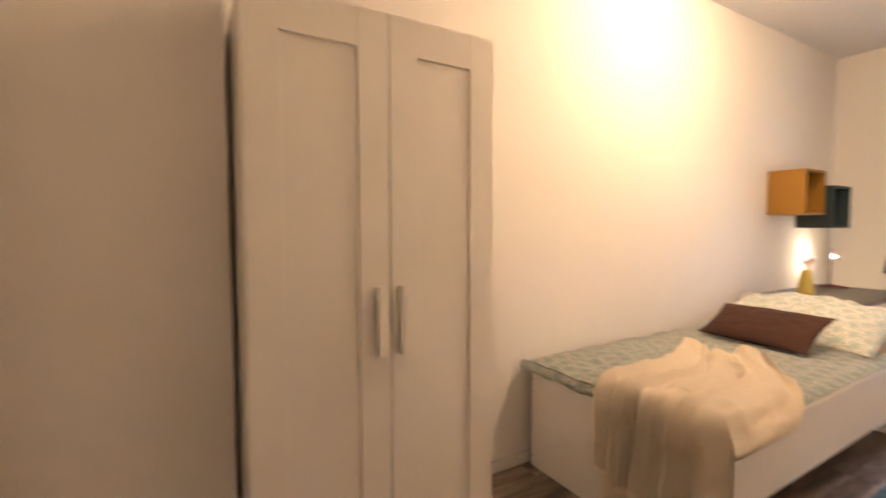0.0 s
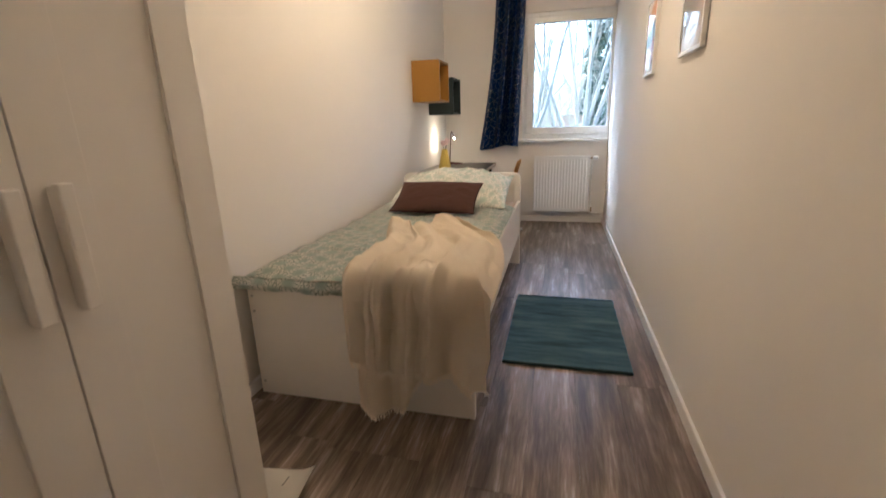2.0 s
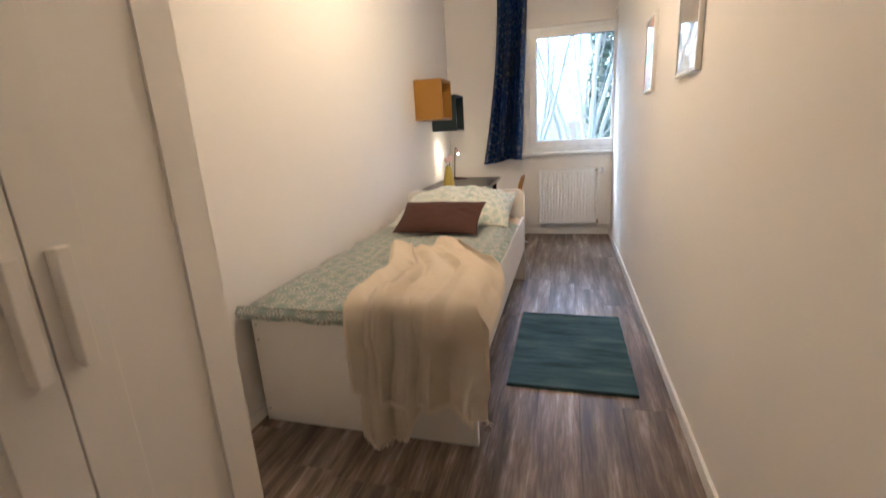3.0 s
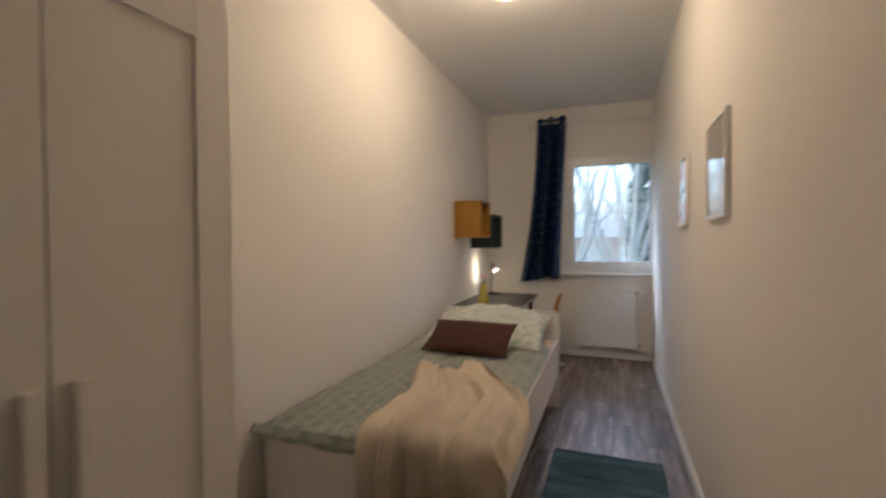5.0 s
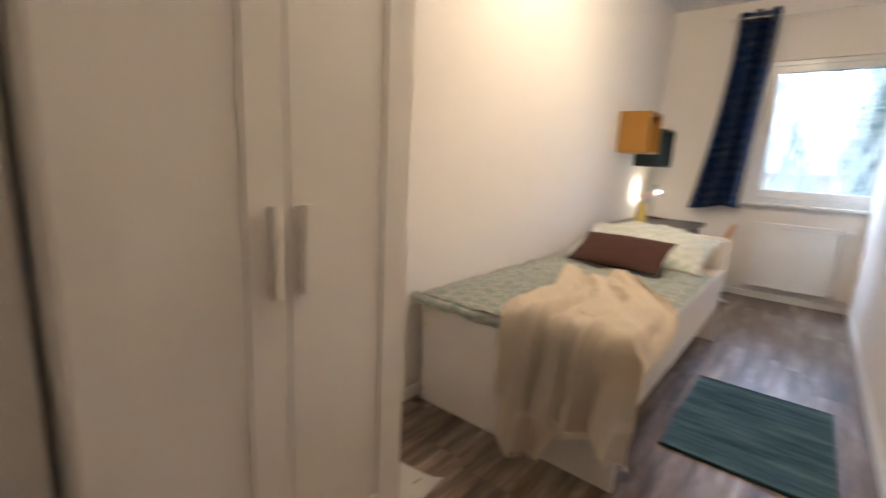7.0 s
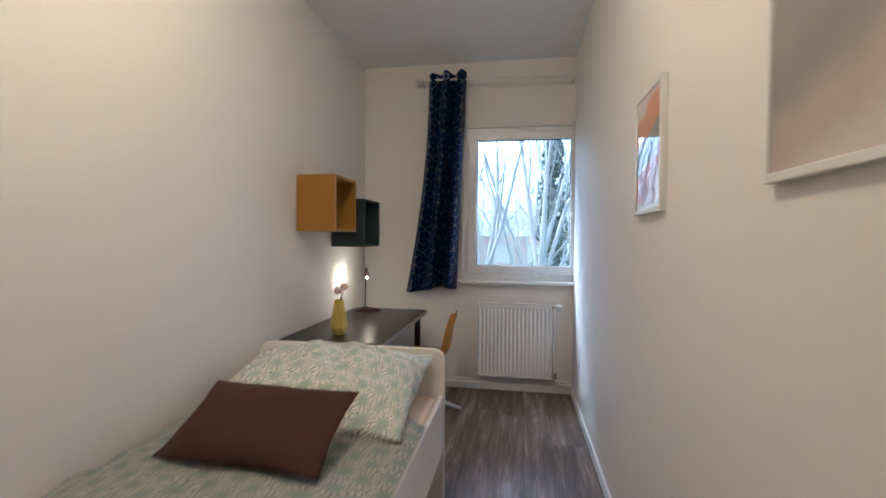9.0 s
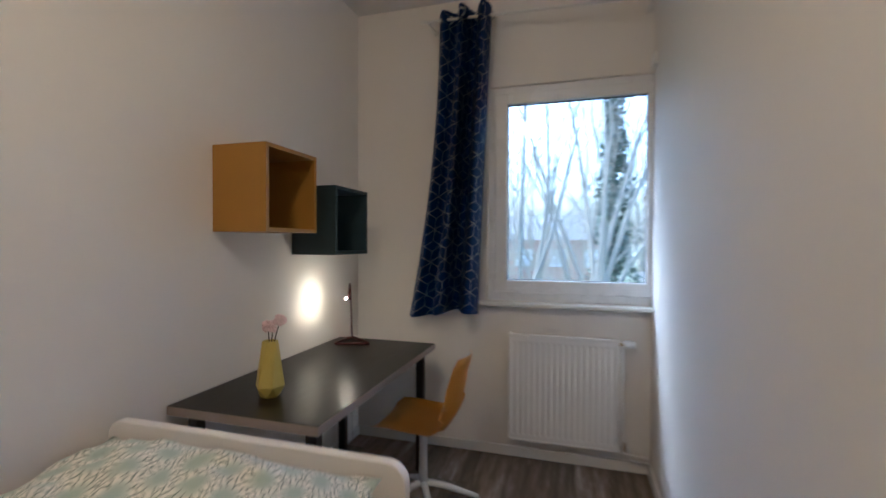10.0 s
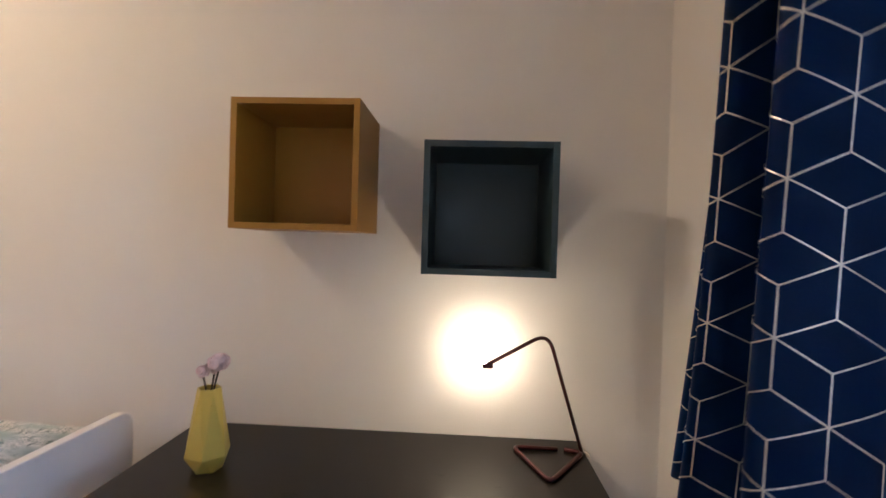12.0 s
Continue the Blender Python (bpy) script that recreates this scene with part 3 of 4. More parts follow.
# throw: gathered on the duvet, falling over the foot and side of the bed
def drape(s0, s1, start, hem, base, seed, ns=150, nt=120):
    """One layer of the throw, s0 to s1 across, from start metres along it down to its hem, base metres off the bed."""
    x0, y0, zt = 1.268, 0.785, 0.592
    out = np.zeros((ns, nt, 3))
    for i in range(ns):
        s = s0 + (s1 - s0) * i / (ns - 1)
        d0 = start + 0.055 * (2 * s - 1) ** 2 + 0.03 * noise.noise((s * 5, seed, 0.0))
        d1 = hem(s)
        for j in range(nt):
            d = d0 + (d1 - d0) * j / (nt - 1)
            g = min(1.0, max(0.0, d) / 0.60)
            g = g * g * (3 - 2 * g)
            down = max(0.0, d - 0.93)
            wide = 0.37 + 0.235 * g - 0.10 * min(1, down / 0.35)
            mid = 1.225 - 0.248 * g + 0.035 * min(1, down / 0.3)
            # long folds that fan out of the gathered end, with sharp valleys between soft ridges
            valley = 0.0
            for at, drift, width, depth in ((0.14, 0.02, 0.045, 0.5), (0.36, -0.05, 0.035, 1.25), (0.52, 0.06, 0.05, 0.55), (0.68, 0.10, 0.04, 0.8), (0.86, 0.05, 0.05, 0.6)):
                c = at + drift * (d - 0.6) + 0.018 * math.sin(5 * d + 9 * at + seed)
                valley += depth * math.exp(-abs((s - c) / (1.25 * width)) ** 1.7)
            soft = 0.5 + 0.5 * math.sin(2 * math.pi * (3.1 * s + 0.25 * d) + seed)
            fan = noise.noise((s * 5.5 + seed, d * 1.3, 1.0)) + 0.35 * noise.noise((s * 15 + 0.8 * d, d * 2.4, 4.0 + seed))
            crease = (1 - abs(noise.noise((s * 5 - d * 2.2, d * 4.2, 6.0 + seed))) * 2.2) ** 3 if d < 1.05 else 0.0
            across = noise.noise((s * 9, d * 8, 9.0)) * math.exp(-((d - 0.93) / 0.16) ** 2)
            lift = base + 0.036 + 0.026 * soft + 0.022 * fan - 0.038 * valley + 0.013 * max(-1, crease) + 0.003 * noise.noise((s * 24, d * 13, 3.0)) + 0.016 * across
            lift += 0.030 * math.exp(-((d - 0.20) / 0.11) ** 2) * (0.7 + 0.6 * noise.noise((s * 9, d * 9, 2.0))) + 0.012 * g * (1 - min(1, down / 0.2))
            edge = min(s, 1 - s)
            lift = max(base + 0.004, lift * min(1, 0.25 + edge / 0.07))
            x = 2.20 - d + 0.030 * math.sin(9 * s + 1) * (1 - g)
            y = mid - (s - 0.5) * wide + 0.022 * math.sin(2 * math.pi * 3.1 * s + 1.2 + seed) * (1 - 0.5 * g) + 0.012 * noise.noise((s * 4, d * 3, 7.0))
            fx, fy = max(0.0, x0 - x), max(0.0, y0 - y)
            fall = max(fx, fy)
            turn = min(1.0, fall / 0.08)
            bend = math.sin(turn * math.pi / 2)
            px = x0 - bend * (lift * 1.1 - 0.008) - 0.020 * min(1, fall / 0.5) if fx > 0 else x
            py = y0 - bend * lift * 0.8 - 0.06 * fall if fy > 0 else y
            pz = zt + lift * math.cos(turn * math.pi / 2) - fall + 0.028 * bend
            out[i, j] = px, py, max(pz, 0.008 + 0.15 * lift)
    for it in range(4):
        m = out.copy()
        m[1:-1, 1:-1] = 0.5 * out[1:-1, 1:-1] + 0.125 * (out[2:, 1:-1] + out[:-2, 1:-1] + out[1:-1, 2:] + out[1:-1, :-2])
        out = m
    return out


cloth = drape(0.0, 1.0, 0.085, lambda s: 1.245 + 0.085 * s + 0.02 * math.sin(7 * s), 0.012, 0.0)
under = drape(0.03, 0.66, 0.80, lambda s: 1.475 - 0.24 * max(0, s - 0.36) / 0.30 - 0.05 * max(0, 0.12 - s) / 0.12, 0.0, 2.3, 90, 80)
throw = tagged(part("throw_blanket", sheet([[Vector(p) for p in r] for r in cloth.tolist()], 0.003), M_THROW, smooth=True), "cream fringed throw bunched over the foot of the bed", "blanket")
part("under_layer", sheet([[Vector(p) for p in r] for r in under.tolist()], 0.003), M_THROW, throw, smooth=True)
rng = random.Random(4)
bm = bmesh.new()
rim = [(cloth[-1, k], cloth[-2, k]) for k in range(60, cloth.shape[1])]
rim += [(c[k, -1], c[k, -2]) for c in (cloth, under) for k in range(c.shape[0])]
for p, q in rim:
    p, q = Vector(p), Vector(q)
    for k in range(3):
        d = (p - q).normalized() * rng.uniform(0.008, 0.022) + Vector((rng.gauss(0, 0.004), rng.gauss(0, 0.004), -0.006))
        e = p + d
        e.z = max(e.z, 0.004)
        add_tube(bm, [p, (p + e) / 2 + Vector((0, rng.gauss(0, 0.002), 0)), e], 0.0009, 4, False)
tagged(part("fringe", bm, M_THROW, throw), kind="stuff")

# rug
RX0, RX1, RY0, RY1 = 1.808, 2.698, 0.145, 0.752
rows = []
for i in range(61):
    rows.append([(RX0 + (RX1 - RX0) * i / 60, RY0 + (RY1 - RY0) * j / 40 + 0.003 * fbm(i * 0.2, 9), 0.013 + 0.0018 * fbm(i * 0.7, j * 0.15)) for j in range(41)])
rug = tagged(part("rug", sheet(rows, -0.0115), M_RUG, smooth=True), "small teal blue pile rug with darker streaks on the floor", "rug")
M_BIND = plain("dark_teal_binding", (0.008, 0.035, 0.045), 0.9)
for x in (RX0 - 0.004, RX1 - 0.006):
    part("binding", box((x, RY0, 0.001), (x + 0.010, RY1, 0.0145), 0.002), M_BIND, rug, "dark teal bound edge")

# desk
DX0, DX1, DY0, DZ = 3.655, 4.882, 1.195, 0.712
desk = thing("desk", "black-brown desk with straight black legs standing against the wall", "desk", at=(4.27, 1.5, 0))
into(desk, part("tabletop", box((DX0 + 0.002, DY0 + 0.002, DZ - 0.034), (DX1 - 0.002, LEFT - 0.006, DZ), 0.0015), M_DESK))
bm = box((DX0, DY0, DZ - 0.033), (DX1, DY0 + 0.0018, DZ - 0.001))
add_box(bm, (DX0, DY0 + 0.002, DZ - 0.033), (DX0 + 0.0018, LEFT - 0.006, DZ - 0.001))
into(desk, part("edge_band", bm, M_DESKEDGE, label="grey-brown edge band"))
for x in (DX0 + 0.05, DX1 - 0.10):
    for y in (DY0 + 0.04, LEFT - 0.09):
        bm = box((x, y, 0.0), (x + 0.042, y + 0.042, DZ - 0.034), 0.004)
        add_box(bm, (x - 0.02, y - 0.02, DZ - 0.040), (x + 0.062, y + 0.062, DZ - 0.0342), 0.001)
        into(desk, part("leg", bm, M_BLACKMETAL))

# vase with flowers
VX, VY = 3.855, 1.53
vase = thing("vase", "faceted yellow metal vase standing on the desk", "vase", at=(VX, VY, DZ))
bm = bmesh.new()
rings = []
for k, (r, z, off) in enumerate(((0.036, 0.0005, 0), (0.056, 0.042, 0.5), (0.029, 0.212, 0), (0.0255, 0.212, 0), (0.040, 0.06, 0.5))):
    rings.append([bm.verts.new((r * math.cos(math.pi / 3 * (j + off) + 0.3), r * math.sin(math.pi / 3 * (j + off) + 0.3), z)) for j in range(6)])
for j in range(6):
    k = (j + 1) % 6
    a, b, c, d, e = rings
    bm.faces.new((a[j], a[k], b[j]))
    bm.faces.new((a[k], b[k], b[j]))
    bm.faces.new((b[j], b[k], c[k]))
    bm.faces.new((b[j], c[k], c[j]))
    bm.faces.new((c[j], c[k], d[k], d[j]))
    bm.faces.new((d[j], d[k], e[k], e[j]))
bm.faces.new(rings[0])
bm.faces.new(rings[4])
part("body", bm, M_VASE, vase)
bloom = thing("flowers", "pale pink artificial flowers on dark stems in the vase", "flowers", at=(VX, VY, DZ + 0.06))
rng = random.Random(11)
for k, (fx, fy, fz, r) in enumerate(((0.006, 0.014, 0.205, 0.024), (0.036, -0.016, 0.222, 0.027), (-0.008, -0.018, 0.198, 0.018))):
    part("stem", tube(rounded([(0.004 * k - 0.004, 0.004 * (1 - k), 0.002), (fx * 0.35, fy * 0.35, 0.14), (fx, fy, fz - 0.006)], 0.04), 0.0022, 6), M_STEM, bloom)
    bm = bmesh.new()
    for q in range(46):
        v = Vector((rng.gauss(0, 1), rng.gauss(0, 1), rng.gauss(0.25, 0.8))).normalized()
        c = Vector((fx, fy, fz)) + v * r * rng.uniform(0.35, 0.8)
        s = v.orthogonal().normalized()
        t = v.cross(s)
        w = r * rng.uniform(0.35, 0.6)
        pts = [c + s * w * math.cos(x) + t * w * math.sin(x) + v * w * rng.uniform(0.0, 0.5) for x in (0, 1.05, 2.1, 3.14, 4.2, 5.25)]
        mid = bm.verts.new(c)
        vs = [bm.verts.new(p) for p in pts]
        for a in range(6):
            bm.faces.new((mid, vs[a], vs[(a + 1) % 6]))
    part("blossom", bm, M_PINK, bloom)

# desk lamp
lamp = thing("desk_lamp", "dark red bent-tube desk lamp, lit, pointing at the wall", "desk lamp", at=(4.80, 1.70, DZ))
bz = DZ + 0.0065
loop = rounded([(4.80, 1.735, bz), (4.668, 1.737, bz), (4.745, 1.545, bz), (4.872, 1.722, bz), (4.82, 1.735, bz)], 0.028)
into(lamp, part("base", tube(loop, 0.0062, 10), M_LAMPRED, smooth=True))
stem = rounded([(4.868, 1.725, bz), (4.752, 1.676, 1.075), (4.578, 1.592, 0.998)], 0.055, 8)
into(lamp, part("arm", tube(stem, 0.0052, 10), M_LAMPRED, smooth=True))
into(lamp, part("head", box((4.566, 1.588, 0.988), (4.594, 1.598, 1.001), 0.003), M_LAMPRED))
into(lamp, part("led", box((4.568, 1.5982, 0.989), (4.592, 1.604, 1.000), 0.001), M_LED, label="glowing warm light strip"))
into(lamp, part("cord", tube(rounded([(4.872, 1.722, bz + 0.004), (4.885, 1.70, DZ + 0.012), (4.893, 1.69, DZ - 0.1), (4.93, 1.76, 0.35), (5.0, 1.79, 0.02)], 0.04), 0.0024, 6), M_CABLE, smooth=True))
spot = new("desk_lamp_light", bpy.data.lights.new("desk_lamp_light", "SPOT"))
spot.data.energy, spot.data.color, spot.data.spot_size, spot.data.spot_blend, spot.data.shadow_soft_size = SPOT, (1.0, 0.70, 0.36), radians(84), 1.0, 0.012
spot.matrix_world = look((4.579, 1.612, 0.990), (4.566, 1.82, 0.976))


# wall cubes
def cube_shelf(x0, x1, z0, z1, mat, label):
    y0, t = 1.562, 0.017
    ob = thing("wall_shelf", label, "shelf", "wall cubes over the desk", at=((x0 + x1) / 2, LEFT, (z0 + z1) / 2))
    into(ob, part("side_panel", box((x0, y0, z0), (x0 + t, LEFT - 0.001, z1), 0.0012), mat))
    into(ob, part("side_panel", box((x1 - t, y0, z0), (x1, LEFT - 0.001, z1), 0.0012), mat))
    into(ob, part("top_panel", box((x0 + t, y0 + 0.0003, z1 - t), (x1 - t, LEFT - 0.001, z1 - 0.0003), 0.0008), mat))
    into(ob, part("bottom_panel", box((x0 + t, y0 + 0.0003, z0 + 0.0003), (x1 - t, LEFT - 0.001, z0 + t), 0.0008), mat))
    into(ob, part("back_panel", box((x0 + t, LEFT - 0.012, z0 + t), (x1 - t, LEFT - 0.004, z1 - t)), mat))
    return ob


cube_shelf(3.875, 4.225, 1.342, 1.692, M_OCHRE, "empty ochre yellow open cube shelf mounted on the wall")
cube_shelf(4.396, 4.747, 1.236, 1.587, M_TEAL, "empty dark blue-green open cube shelf mounted on the wall")

# chair
CHX, CHY = 4.45, 1.095
chair = thing("swivel_chair", "yellow plastic shell chair on a white swivel base at the desk", "chair", at=(CHX, CHY, 0))
prof = [(0.225, 0.425), (0.20, 0.445), (0.12, 0.447), (0.02, 0.437), (-0.07, 0.435), (-0.125, 0.455), (-0.155, 0.51), (-0.168, 0.58), (-0.182, 0.66), (-0.205, 0.74), (-0.212, 0.775)]
rows = []
for i in range(41):
    s = i / 40 * (len(prof) - 1)
    k = min(int(s), len(prof) - 2)
    t = s - k
    py, pz = prof[k][0] * (1 - t) + prof[k + 1][0] * t, prof[k][1] * (1 - t) + prof[k + 1][1] * t
    half = 0.205 if i < 20 else 0.205 - 0.028 * ((i - 20) / 20) ** 2
    if i < 5:
        half *= 0.80 + 0.20 * math.sin(i / 5 * math.pi / 2)
    if i > 35:
        half *= 1 - 0.42 * ((i - 35) / 5) ** 2.2
    curl = 0.02 if i < 18 else 0.035
    rows.append([(half * c, py + (0.03 * c * c if i > 22 else 0), pz + (curl * c * c * c * c if i <= 26 else 0)) for c in [j / 10 - 1 for j in range(21)]])
bm = sheet(rows, 0.009)
part("shell", bm, M_YELLOW, chair, smooth=True)
part("post", tube([(0, 0.02, 0.12), (0, 0.02, 0.425)], [0.022, 0.018], 16), M_WHITEMETAL, chair, smooth=True)
part("hub", lathe(bmesh.new(), (0, 0.02, 0.405), [(0.03, 0), (0.07, 0.012), (0.07, 0.02), (0.02, 0.022)]), M_WHITEMETAL, chair)
for k in range(4):
    a = radians(45 + 90 * k - 12)
    d = Vector((math.cos(a), math.sin(a), 0))
    o = Vector((0, 0.02, 0))
    pts = rounded([o + d * 0.01 + Vector((0, 0, 0.135)), o + d * 0.10 + Vector((0, 0, 0.105)), o + d * 0.285 + Vector((0, 0, 0.018))], 0.05)
    part("leg", tube(pts, [0.016] * (len(pts) - 1) + [0.011], 10), M_WHITEMETAL, chair, smooth=True)
    part("glide", lathe(bmesh.new(), tuple(o + d * 0.282), [(0.012, 0.0), (0.013, 0.006), (0.008, 0.016)], 10), M_GREY, chair)

# radiator
RF, RYA, RYB, RZA, RZB = 5.035, 0.178, 0.786, 0.140, 0.765
rad = thing("radiator", "white ribbed panel radiator mounted under the window", "radiator", at=(5.08, 0.48, RZA))
n_ribs = 18
rows = []
for j in range(n_ribs * 8 + 1):
    y = RYA + 0.012 + (RYB - RYA - 0.024) * j / (n_ribs * 8)
    ph = math.cos(2 * math.pi * j / 8)
    d = 0.0022 * (0.5 - 0.5 * max(-1, min(1, 1.8 * ph)))
    rows.append([(RF + d * g, y, z) for z, g in ((RZA + 0.012, 0), (RZA + 0.03, 0), (RZA + 0.045, 1), (RZB - 0.055, 1), (RZB - 0.04, 0), (RZB - 0.016, 0))])
into(rad, part("front_panel", sheet(rows), M_RAD))
bm = box((RF - 0.001, RYA, RZA), (RF + 0.011, RYB, RZA + 0.013), 0.003)
add_box(bm, (RF - 0.001, RYA, RZB - 0.017), (RF + 0.011, RYB, RZB), 0.003)
add_box(bm, (RF - 0.0005, RYA, RZA), (RF + 0.068, RYA + 0.013, RZB - 0.003), 0.003)
add_box(bm, (RF - 0.0005, RYB - 0.013, RZA), (RF + 0.068, RYB, RZB - 0.003), 0.003)
into(rad, part("casing", bm, M_RAD))
into(rad, part("rear_panel", box((RF + 0.055, RYA + 0.013, RZA + 0.01), (RF + 0.066, RYB - 0.013, RZB - 0.01)), M_RAD))
for j in range(36):
    y = RYA + 0.022 + (RYB - RYA - 0.05) * j / 35
    into(rad, part("grille_bar", box((RF + 0.012, y, RZB - 0.010), (RF + 0.056, y + 0.006, RZB - 0.006)), M_RAD))
# solid dark strip over the bars, drawn as the shade inside the grille
into(rad, part("slot_shade_strip", box((RF + 0.013, RYA + 0.025, RZB - 0.0055), (RF + 0.026, RYB - 0.025, RZB - 0.004)), M_DARK, label="dark strip standing in for the shade in the top slot"))
for y in (0.30, 0.66):
    into(rad, part("bracket", box((RF + 0.066, y, 0.30), (BACK, y + 0.03, 0.62)), M_RAD))
bm = tube([(RF + 0.035, RYA, 0.735), (RF + 0.035, 0.150, 0.735)], 0.010, 10)
into(rad, part("valve_body", bm, M_BRASS, smooth=True))
bm = tube([(RF + 0.035, 0.152, 0.735), (RF + 0.035, 0.135, 0.737), (RF + 0.035, 0.100, 0.737), (RF + 0.035, 0.094, 0.737)], [0.016, 0.023, 0.022, 0.015], 14)
into(rad, part("thermostat", bm, M_PVC, label="white thermostat knob"))
into(rad, part("pipe", tube(rounded([(RF + 0.035, 0.155, 0.73), (RF + 0.035, 0.155, 0.12), (RF + 0.035, 0.02, 0.115)], 0.03), 0.0075, 10), M_TRIM, smooth=True))
into(rad, part("pipe", tube(rounded([(RF + 0.040, RYA, 0.165), (RF + 0.040, 0.125, 0.165), (RF + 0.040, 0.12, 0.085), (RF + 0.04, 0.02, 0.083)], 0.02), 0.0075, 10), M_TRIM, smooth=True))
into(rad, part("lockshield", lathe(bmesh.new(), (RF + 0.04, 0.145, 0.135), [(0.010, 0), (0.013, 0.008), (0.013, 0.04), (0.008, 0.052)], 12), M_BRASS))

# curtain rod and curtain
ROD = (4.985, 2.632)
rod = thing("curtain_rod", "thin white curtain rod fixed above the window", "curtain rod", at=(ROD[0], 0.64, ROD[1]))
into(rod, part("rod", tube([(ROD[0], 0.012, ROD[1] - 0.035), (ROD[0], 1.30, ROD[1])], 0.008, 10), M_TRIM, smooth=True))
for y, dz in ((0.03, -0.035), (1.275, 0)):
    bm = tube([(ROD[0], y, ROD[1] + dz), (BACK - 0.008, y, ROD[1] + dz)], 0.006, 8)
    add_tube(bm, [(BACK - 0.009, y, ROD[1] + dz), (BACK - 0.0005, y, ROD[1] + dz)], 0.020, 14)
    into(rod, part("bracket", bm, M_TRIM))
into(rod, part("finial", tube([(ROD[0], 1.295, ROD[1]), (ROD[0], 1.325, ROD[1] + 0.001)], [0.012, 0.010], 12), M_TRIM))

C_TOP, C_BOT = 2.680, 0.868
FOLDS = [(0.08, 0.05), (0.02, 0.0), (-0.055, 0.05), (-0.075, 0.13), (-0.02, 0.22), (0.05, 0.30), (0.03, 0.38), (-0.062, 0.47), (-0.066, 0.55), (0.03, 0.64), (0.045, 0.72), (0.0, 0.82), (-0.015, 0.90), (0.04, 1.0)]


def curtain_section(v, m=240):
    """The curtain's cross-section v of the way down, as points of x and y from the window side to the wall side."""
    y0, y1 = 0.893 + 0.075 * v, 1.212 + 0.195 * v ** 1.8
    cx, amp = ROD[0] - 0.004 * v, 0.95 + 0.30 * v
    out = []
    for i in range(m + 1):
        s = i / m * (len(FOLDS) - 1)
        k = min(int(s), len(FOLDS) - 2)
        t = s - k
        p = [FOLDS[min(max(k + q, 0), len(FOLDS) - 1)] for q in (-1, 0, 1, 2)]
        x, y = (0.5 * (2 * p[1][c] + (p[2][c] - p[0][c]) * t + (2 * p[0][c] - 5 * p[1][c] + 4 * p[2][c] - p[3][c]) * t * t + (3 * p[1][c] - p[0][c] - 3 * p[2][c] + p[3][c]) * t ** 3) for c in (0, 1))
        out.append((cx + amp * x + 0.006 * math.sin(5 * y + 6 * v), y0 + (y1 - y0) * y))
    return out


SECT = [curtain_section(k / 40) for k in range(41)]
mid = SECT[25]
arc = [0.0]
for a, b in zip(mid, mid[1:]):
    arc.append(arc[-1] + math.hypot(b[0] - a[0], b[1] - a[1]))
FLAT = arc[-1]


def curtain_at(s, v):
    """The place on the cloth at s metres across and v of the way down."""
    u = float(np.interp(s, arc, range(len(arc))))
    i = min(int(u), len(arc) - 2)
    k = min(int(v * 40), 39)
    fu, fv = u - i, v * 40 - k

    def at(kk):
        a, b = SECT[kk][i], SECT[kk][i + 1]
        return a[0] + (b[0] - a[0]) * fu, a[1] + (b[1] - a[1]) * fu
    p, q = at(k), at(k + 1)
    hem = 0.025 * math.sin(s * 5.5) * v
    return Vector((p[0] + (q[0] - p[0]) * fv, p[1] + (q[1] - p[1]) * fv, C_TOP + (C_BOT - C_TOP) * v + hem))


curtain = thing("curtain", "navy blue curtain printed with silver cube lines, drawn aside", "curtain", at=(ROD[0], 1.1, C_TOP))
grid = [[curtain_at(FLAT * i / 160, k / 48) for i in range(161)] for k in range(49)]
into(curtain, part("cloth", sheet(grid, 0.0016), M_CURTAIN, smooth=True))
bm = bmesh.new()
EDGE = 0.066
HI = C_TOP - C_BOT


def line_strip(p, q, half):
    d = Vector((q[0] - p[0], q[1] - p[1]))
    side = Vector((-d.y, d.x)).normalized() * half
    prev = None
    for k in range(6):
        c = Vector(p) + d * k / 5
        pair = []
        for sgn in (1, -1):
            s, h = c.x + sgn * side.x, c.y + sgn * side.y
            if not (0.003 < s < FLAT - 0.003 and 0.004 < h < HI - 0.004):
                return
            pt = curtain_at(s, h / HI)
            e1 = curtain_at(min(FLAT, s + 0.004), h / HI) - curtain_at(max(0, s - 0.004), h / HI)
            nrm = e1.cross(Vector((0, 0, 1))).normalized()
            pair.append((pt, nrm))
        if prev:
            for off in (0.0024, -0.0024):
                bm.faces.new([bm.verts.new(a + b * off) for a, b in (prev[0], prev[1], pair[1], pair[0])])
        prev = pair


cols, rws = int(FLAT / (EDGE * 0.866)) + 2, int(HI / EDGE) + 2
for i in range(-1, cols):
    for j in range(-1, rws):
        x, y = i * EDGE * 0.866, j * EDGE + (EDGE / 2 if i % 2 else 0.0)
        row2 = 2 * j + (1 if i % 2 else 0)
        kind = ((row2 - i) // 2 + 2 * i) % 3
        for di, d2 in ((0, 2), (1, 1), (1, -1)):
            ni, n2 = i + di, row2 + d2
            other = ((n2 - ni) // 2 + 2 * ni) % 3
            if kind == 0 or other == 0:
                line_strip((x, y), (ni * EDGE * 0.866, n2 * EDGE / 2), 0.0011)
into(curtain, part("print", bm, M_SILVER, label="silver cube pattern"))
